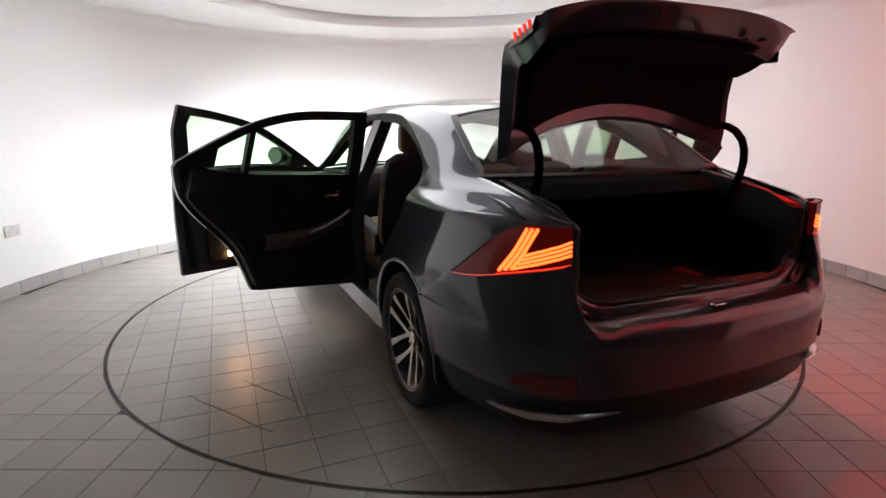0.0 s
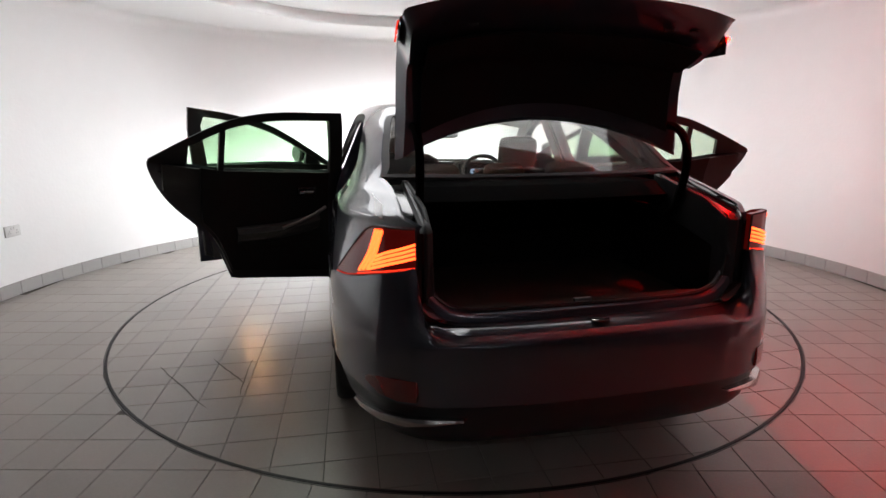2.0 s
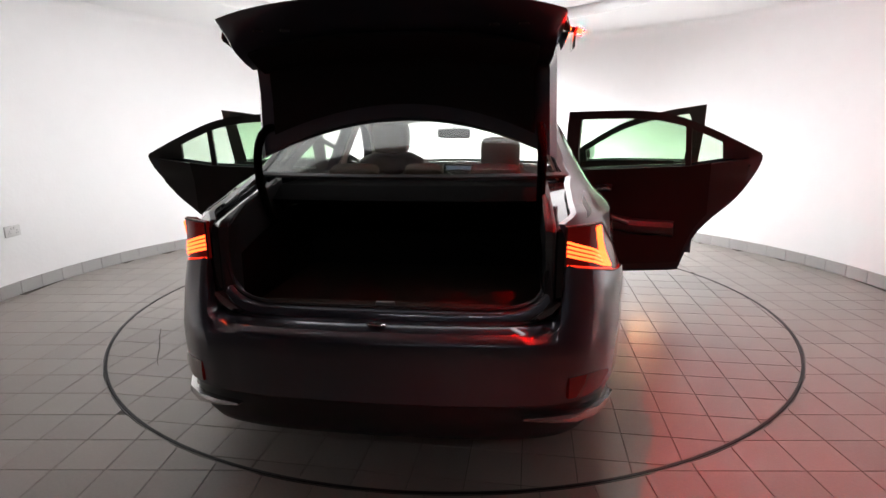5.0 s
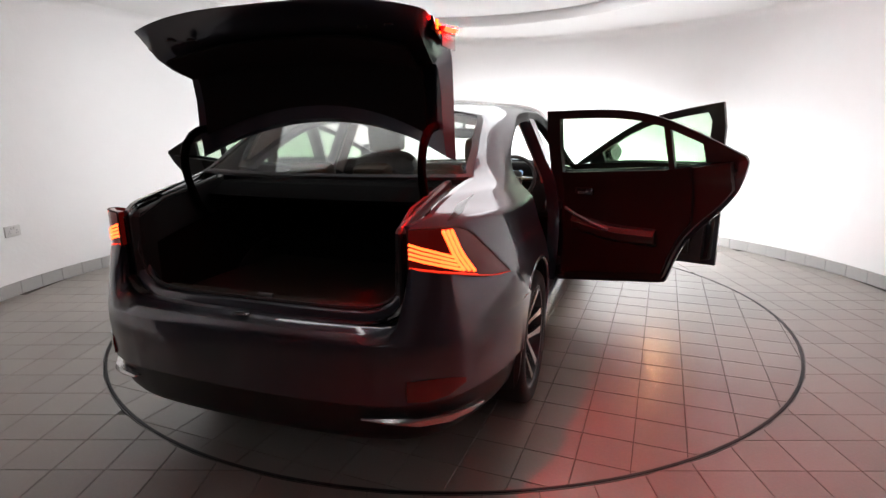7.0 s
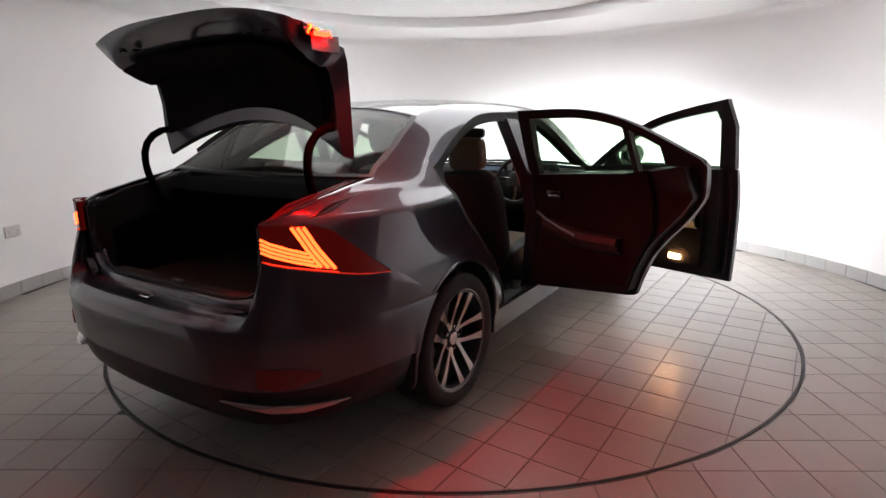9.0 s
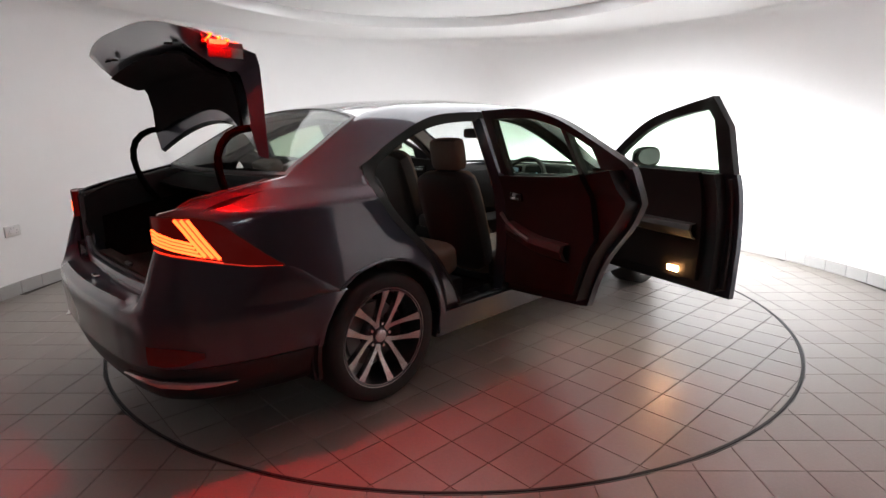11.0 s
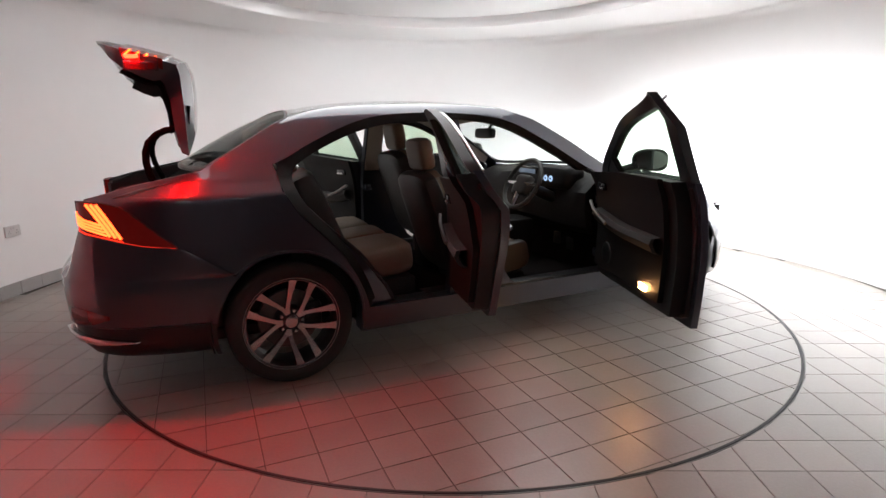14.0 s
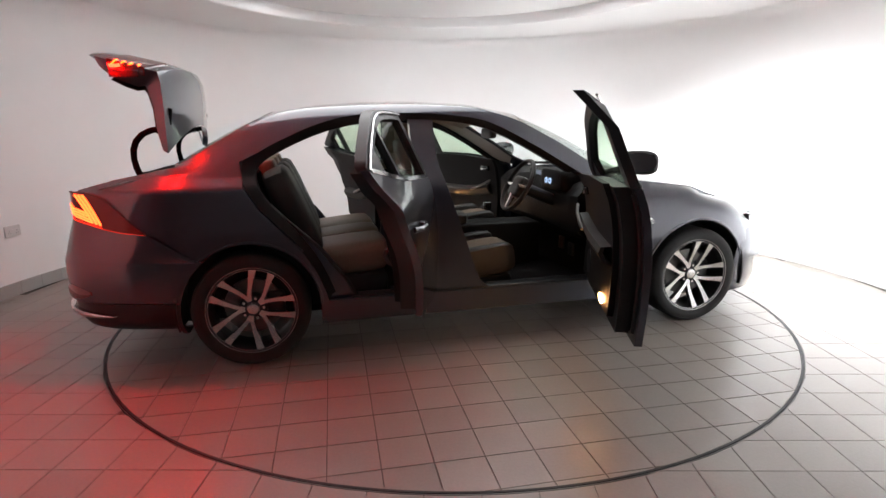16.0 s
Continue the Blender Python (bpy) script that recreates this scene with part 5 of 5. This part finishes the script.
def mirror(s, d):
    bm = bmesh.new()
    pts = []
    c = Vector((s * 0.985, 0.46, 1.085))
    r = bmesh.ops.create_uvsphere(bm, u_segments=24, v_segments=14, radius=1)
    for v in r["verts"]:
        x, y, z = v.co
        k = 1.0 if y > 0 else 0.25
        v.co = c + Vector((s * 0.115 * (abs(x) ** 0.7 * (1 if x > 0 else -1)), 0.075 * y * k, 0.068 * (abs(z) ** 0.75 * (1 if z > 0 else -1)) - 0.012 * x * (z < 0)))
    m = part("wing_mirror", bm, M_GLOSSBLACK, d, "dark wing mirror")
    bm = bmesh.new()
    tube(bm, [Vector((s * 0.80, 0.50, 1.02)), Vector((s * 0.86, 0.49, 1.035)), Vector((s * 0.92, 0.48, 1.05))], [0.022, 0.024, 0.03], 8)
    part("mirror_arm", bm, M_GLOSSBLACK, m)
    bm = bmesh.new()
    shell(bm, [[c + Vector((s * 0.10 * math.cos(a) * k, -0.0205, 0.056 * math.sin(a) * k)) for a in spread(0, 2 * math.pi, 24)] for k in (0.02, 1)],
          [[c + Vector((s * 0.10 * math.cos(a) * k, -0.012, 0.056 * math.sin(a) * k)) for a in spread(0, 2 * math.pi, 24)] for k in (0.02, 1)])
    part("mirror_glass", bm, M_MIRROR, m, "mirror glass darkened for what it reflects")


def pillow(bm, c, size, m=None, puff=0.35, n=10):
    """A soft rounded cushion block."""
    r = bmesh.ops.create_cube(bm, size=2)
    e = list({e for v in r["verts"] for e in v.link_edges})
    bmesh.ops.subdivide_edges(bm, edges=e, cuts=n // 2, use_grid_fill=True)
    vs = [v for v in bm.verts if not v.tag]
    for v in vs:
        p = v.co.copy()
        q = p / max(1e-6, (abs(p.x) ** 5 + abs(p.y) ** 5 + abs(p.z) ** 5) ** 0.2)
        p = p.lerp(q, 0.9)
        v.co = Vector((p.x * size[0] / 2, p.y * size[1] / 2, p.z * size[2] / 2))
        if m is not None:
            v.co = m @ v.co
        v.co += Vector(c)
        v.tag = True


def front_seat(x, back, drop):
    seat = new("front_seat")
    seat.parent = CAR
    seat.location = (0, back, drop)
    seat["label"] = "tan and black leather front seat"
    bm = bmesh.new()
    pillow(bm, (x, 0.12, 0.52), (0.36, 0.52, 0.16), Matrix.Rotation(radians(8), 3, "X"))
    part("seat_cushion", bm, M_LEATHER, seat)
    bm = bmesh.new()
    for d in (-1, 1):
        pillow(bm, (x + d * 0.215, 0.10, 0.53), (0.10, 0.50, 0.20), Matrix.Rotation(radians(8), 3, "X"))
    part("seat_bolster", bm, M_LEATHER_DARK, seat)
    bm = bmesh.new()
    tilt = Matrix.Rotation(radians(18), 3, "X")
    pillow(bm, (x, -0.225, 0.83), (0.40, 0.12, 0.62), tilt)
    part("seat_back", bm, M_LEATHER, seat)
    bm = bmesh.new()
    pillow(bm, (x, -0.275, 0.80), (0.49, 0.13, 0.66), tilt)
    part("seat_shell", bm, M_LEATHER_DARK, seat)
    bm = bmesh.new()
    pillow(bm, (x, -0.335, 1.225), (0.25, 0.10, 0.20), Matrix.Rotation(radians(10), 3, "X"))
    head = part("headrest", bm, M_LEATHER, seat)
    bm = bmesh.new()
    for d in (-0.06, 0.06):
        tube(bm, [Vector((x + d, -0.335, 1.05)), Vector((x + d, -0.335, 1.16))], 0.007, 6)
    part("headrest_post", bm, M_CHROME, head)
    bm = bmesh.new()
    box(bm, x - 0.22, x + 0.22, -0.12, 0.34, 0.27, 0.44, 0.03)
    part("seat_base", bm, M_BLACK, seat)


def rear_seat():
    seat = new("rear_seat")
    seat.parent = CAR
    for x, w in ((-0.40, 0.46), (0.0, 0.34), (0.40, 0.46)):
        bm = bmesh.new()
        pillow(bm, (x, -0.86, 0.50), (w, 0.54, 0.20), Matrix.Rotation(radians(6), 3, "X"))
        part("seat_cushion", bm, M_LEATHER, seat, "tan leather rear cushion")
        bm = bmesh.new()
        pillow(bm, (x, -1.16, 0.79), (w, 0.17, 0.58), Matrix.Rotation(radians(22), 3, "X"))
        part("seat_back", bm, M_LEATHER_DARK, seat)
        bm = bmesh.new()
        pillow(bm, (x * 0.9, -1.29, 1.045), (0.25 if x else 0.20, 0.10, 0.12), Matrix.Rotation(radians(14), 3, "X"))
        part("headrest", bm, M_LEATHER, seat)
    bm = bmesh.new()
    box(bm, -0.66, 0.66, -1.10, -0.62, 0.25, 0.42, 0.02)
    part("seat_base", bm, M_BLACK, seat)


def cockpit():
    bm = bmesh.new()
    rows = []
    for y, z in ((0.62, 0.62), (0.60, 0.74), (0.60, 0.86), (0.63, 0.93), (0.72, 0.96), (0.90, 0.965), (1.02, 0.95)):
        rows.append([Vector((0.72 * u, y + 0.05 * u * u * (z > 0.9) - 0.04 * (1 - abs(u)) * (z < 0.8), z + 0.015 * math.cos(4 * u))) for u in [k / 12 for k in range(-12, 13)]])
    shell(bm, rows, [[p + Vector((0, 0.06, -0.05)) for p in r] for r in rows])
    dash = part("dashboard", bm, M_TRIM, CAR, "dark soft dashboard")
    bm = bmesh.new()
    box(bm, -0.13, 0.13, 0.63, 0.65, 0.885, 0.985, 0.008)
    part("centre_screen", bm, M_GLOSSBLACK, dash)
    # faint blue glow added to the unlit screen
    bm = bmesh.new()
    box(bm, -0.105, 0.105, 0.6275, 0.629, 0.905, 0.97)
    part("screen_glow", bm, M_SCREEN_DIM, dash, "dark screen with a faint added blue glow")
    bm = bmesh.new()
    pillow(bm, (0.37, 0.66, 0.93), (0.36, 0.20, 0.16))
    hood = part("instrument_hood", bm, M_TRIM, dash)
    for dx in (-0.035, 0.025):
        bm = bmesh.new()
        lathe(bm, [(0.008, 0.0), (0.019, 0.002), (0.022, -0.004)], 20)
        bmesh.ops.transform(bm, matrix=Matrix.Translation((0.37 + dx, 0.553, 0.925)) @ Matrix.Rotation(radians(-90), 4, "Z"), verts=bm.verts)
        part("dial", bm, M_SCREEN, hood, "lit blue-white dial")
    bm = bmesh.new()
    box(bm, -0.13, 0.13, -0.30, 0.62, 0.28, 0.60, 0.03)
    c = part("centre_console", bm, M_TRIM, CAR)
    bm = bmesh.new()
    pillow(bm, (0, -0.12, 0.63), (0.23, 0.36, 0.10))
    part("console_armrest", bm, M_LEATHER_DARK, c)
    bm = bmesh.new()
    tube(bm, [Vector((0, 0.25, 0.60)), Vector((0, 0.24, 0.68))], 0.012, 8)
    pillow(bm, (0, 0.235, 0.71), (0.045, 0.06, 0.06))
    part("gear_lever", bm, M_GLOSSBLACK, c)
    # steering wheel on the right-hand side
    sw = new("steering_wheel")
    sw.parent = CAR
    sw.matrix_local = Matrix.Translation((0.37, 0.33, 0.90)) @ Matrix.Rotation(radians(-28), 4, "X")
    bm = bmesh.new()
    tube(bm, [Vector((0.182 * math.cos(a), 0, 0.182 * math.sin(a))) for a in spread(0, 2 * math.pi, 40)[:-1]], 0.016, 8, True)
    part("wheel_rim", bm, M_LEATHER_DARK, sw)
    bm = bmesh.new()
    pillow(bm, (0, 0.01, -0.01), (0.17, 0.06, 0.15))
    part("wheel_boss", bm, M_LEATHER_DARK, sw)
    for a in (0, math.pi, -math.pi / 2):
        bm = bmesh.new()
        e = Vector((math.cos(a), 0, math.sin(a)))
        tube(bm, [e * 0.05, e * 0.18], [0.022, 0.012], 6)
        part("wheel_spoke", bm, M_CHROME, sw, "silver wheel spoke")
    bm = bmesh.new()
    tube(bm, [Vector((0.37, 0.35, 0.89)), Vector((0.37, 0.66, 0.76))], 0.04, 10)
    part("steering_column", bm, M_BLACK, CAR)
    # carpet, pedals, mirror, visors
    bm = bmesh.new()
    box(bm, -0.74, 0.74, -1.10, 0.98, 0.25, 0.285)
    part("carpet", bm, M_CARPET, CAR)
    bm = bmesh.new()
    rows = [[Vector((x, 0.72, 0.28)), Vector((x, 0.92, 0.45)), Vector((x, 1.0, 0.90))] for x in (-0.72, 0.72)]
    shell(bm, rows, [[p + Vector((0, 0.03, -0.02)) for p in r] for r in rows])
    part("footwell", bm, M_CARPET, CAR)
    for x, z in ((0.30, 0.42), (0.45, 0.40)):
        bm = bmesh.new()
        box(bm, x - 0.035, x + 0.035, 0.70, 0.72, z, z + 0.09, 0.006)
        part("pedal", bm, M_STEEL, CAR)
    bm = bmesh.new()
    pillow(bm, (0, 0.24, 1.245), (0.25, 0.05, 0.075))
    tube(bm, [Vector((0, 0.25, 1.25)), Vector((0, 0.34, 1.355))], 0.012, 6)
    part("rear_view_mirror", bm, M_BLACK, CAR)


for s in (1, -1):
    quarter(s)
    deck_slot(s)
    roof_rail(s)
    tail_lamp(s)
    for c in (-1.4, 1.4):
        wheel(s, c)
    door(s, True)
    door(s, False)
roof()
windows()
rear_bumper()
front_end()
underbody()
boot()
boot_lid()
front_seat(0.37, -0.12, -0.10)
front_seat(-0.37, 0.0, 0.0)
rear_seat()
cockpit()

# ---- tiles ----
TURN = radians(CAR_HEAD - 90 - 2.3)
tiled(TABLE, (-1.288 % TILE, -1.756 % TILE), TURN, lambda p: p if p.length < R_DISC - 0.014 else p * ((R_DISC - 0.014) / p.length), R_DISC + 0.3,
      lambda m: m.length < R_DISC - 0.015, lambda m: True)
tiled(FLOOR, (-0.93 % TILE, -1.936 % TILE), 0.0, lambda p: p if p.length > R_DISC + 0.009 else p * ((R_DISC + 0.009) / max(p.length, 1e-6)), 7.6,
      lambda m: m.length > R_DISC + 0.0092 and (m.length < R_ROOM + 0.05 or (abs(m.x) < OPEN_HALF + 0.1 and -7.1 < m.y < 0)), lambda m: m.y > -3.6 and m.y < 1.2 and m.length < R_ROOM)


def crack(ax, ay, bx, by):
    """A hairline crack across the turntable's tiles, as the car's axes give its ends."""
    m = Matrix.Translation(CAR_AT) @ Matrix.Rotation(radians(CAR_HEAD - 90), 4, "Z")
    a, b = m @ Vector((ax, ay, 0)), m @ Vector((bx, by, 0))
    n = Vector((a.y - b.y, b.x - a.x, 0)).normalized()
    rows = []
    for f in spread(0, 1, 9):
        p = a.lerp(b, f) + n * random.uniform(-0.004, 0.004) + Vector((0, 0, 0.0012))
        w = 0.0034 * (0.5 + math.sin(math.pi * f) * 0.6)
        rows.append([p - n * w, p + n * w])
    bm = bmesh.new()
    shell(bm, rows, [[p - Vector((0, 0, 0.004)) for p in r] for r in rows])
    part("crack", bm, M_GROUT, TABLE, "dark crack across the tiles")


for ends in ((-1.842, -0.883, -1.501, -1.419), (-1.573, -0.838, -1.356, -1.192), (-1.356, -0.896, -1.362, -1.317)):
    crack(*ends)


# ---- what moves ----
def motions():
    times = [0.5 * k for k in range(33)]
    walk(TABLE, [(t, pose(0, 0, 0, 0, 0, turned(t))) for t in times])
    rows = []
    for t in times:
        a = radians(turned(t))
        x, y = CAR_AT.x * math.cos(a) - CAR_AT.y * math.sin(a), CAR_AT.x * math.sin(a) + CAR_AT.y * math.cos(a)
        rows.append((t, pose(x, y, 0, 0, 0, CAR_HEAD - 90 + turned(t))))
    walk(CAR, rows)


motions()
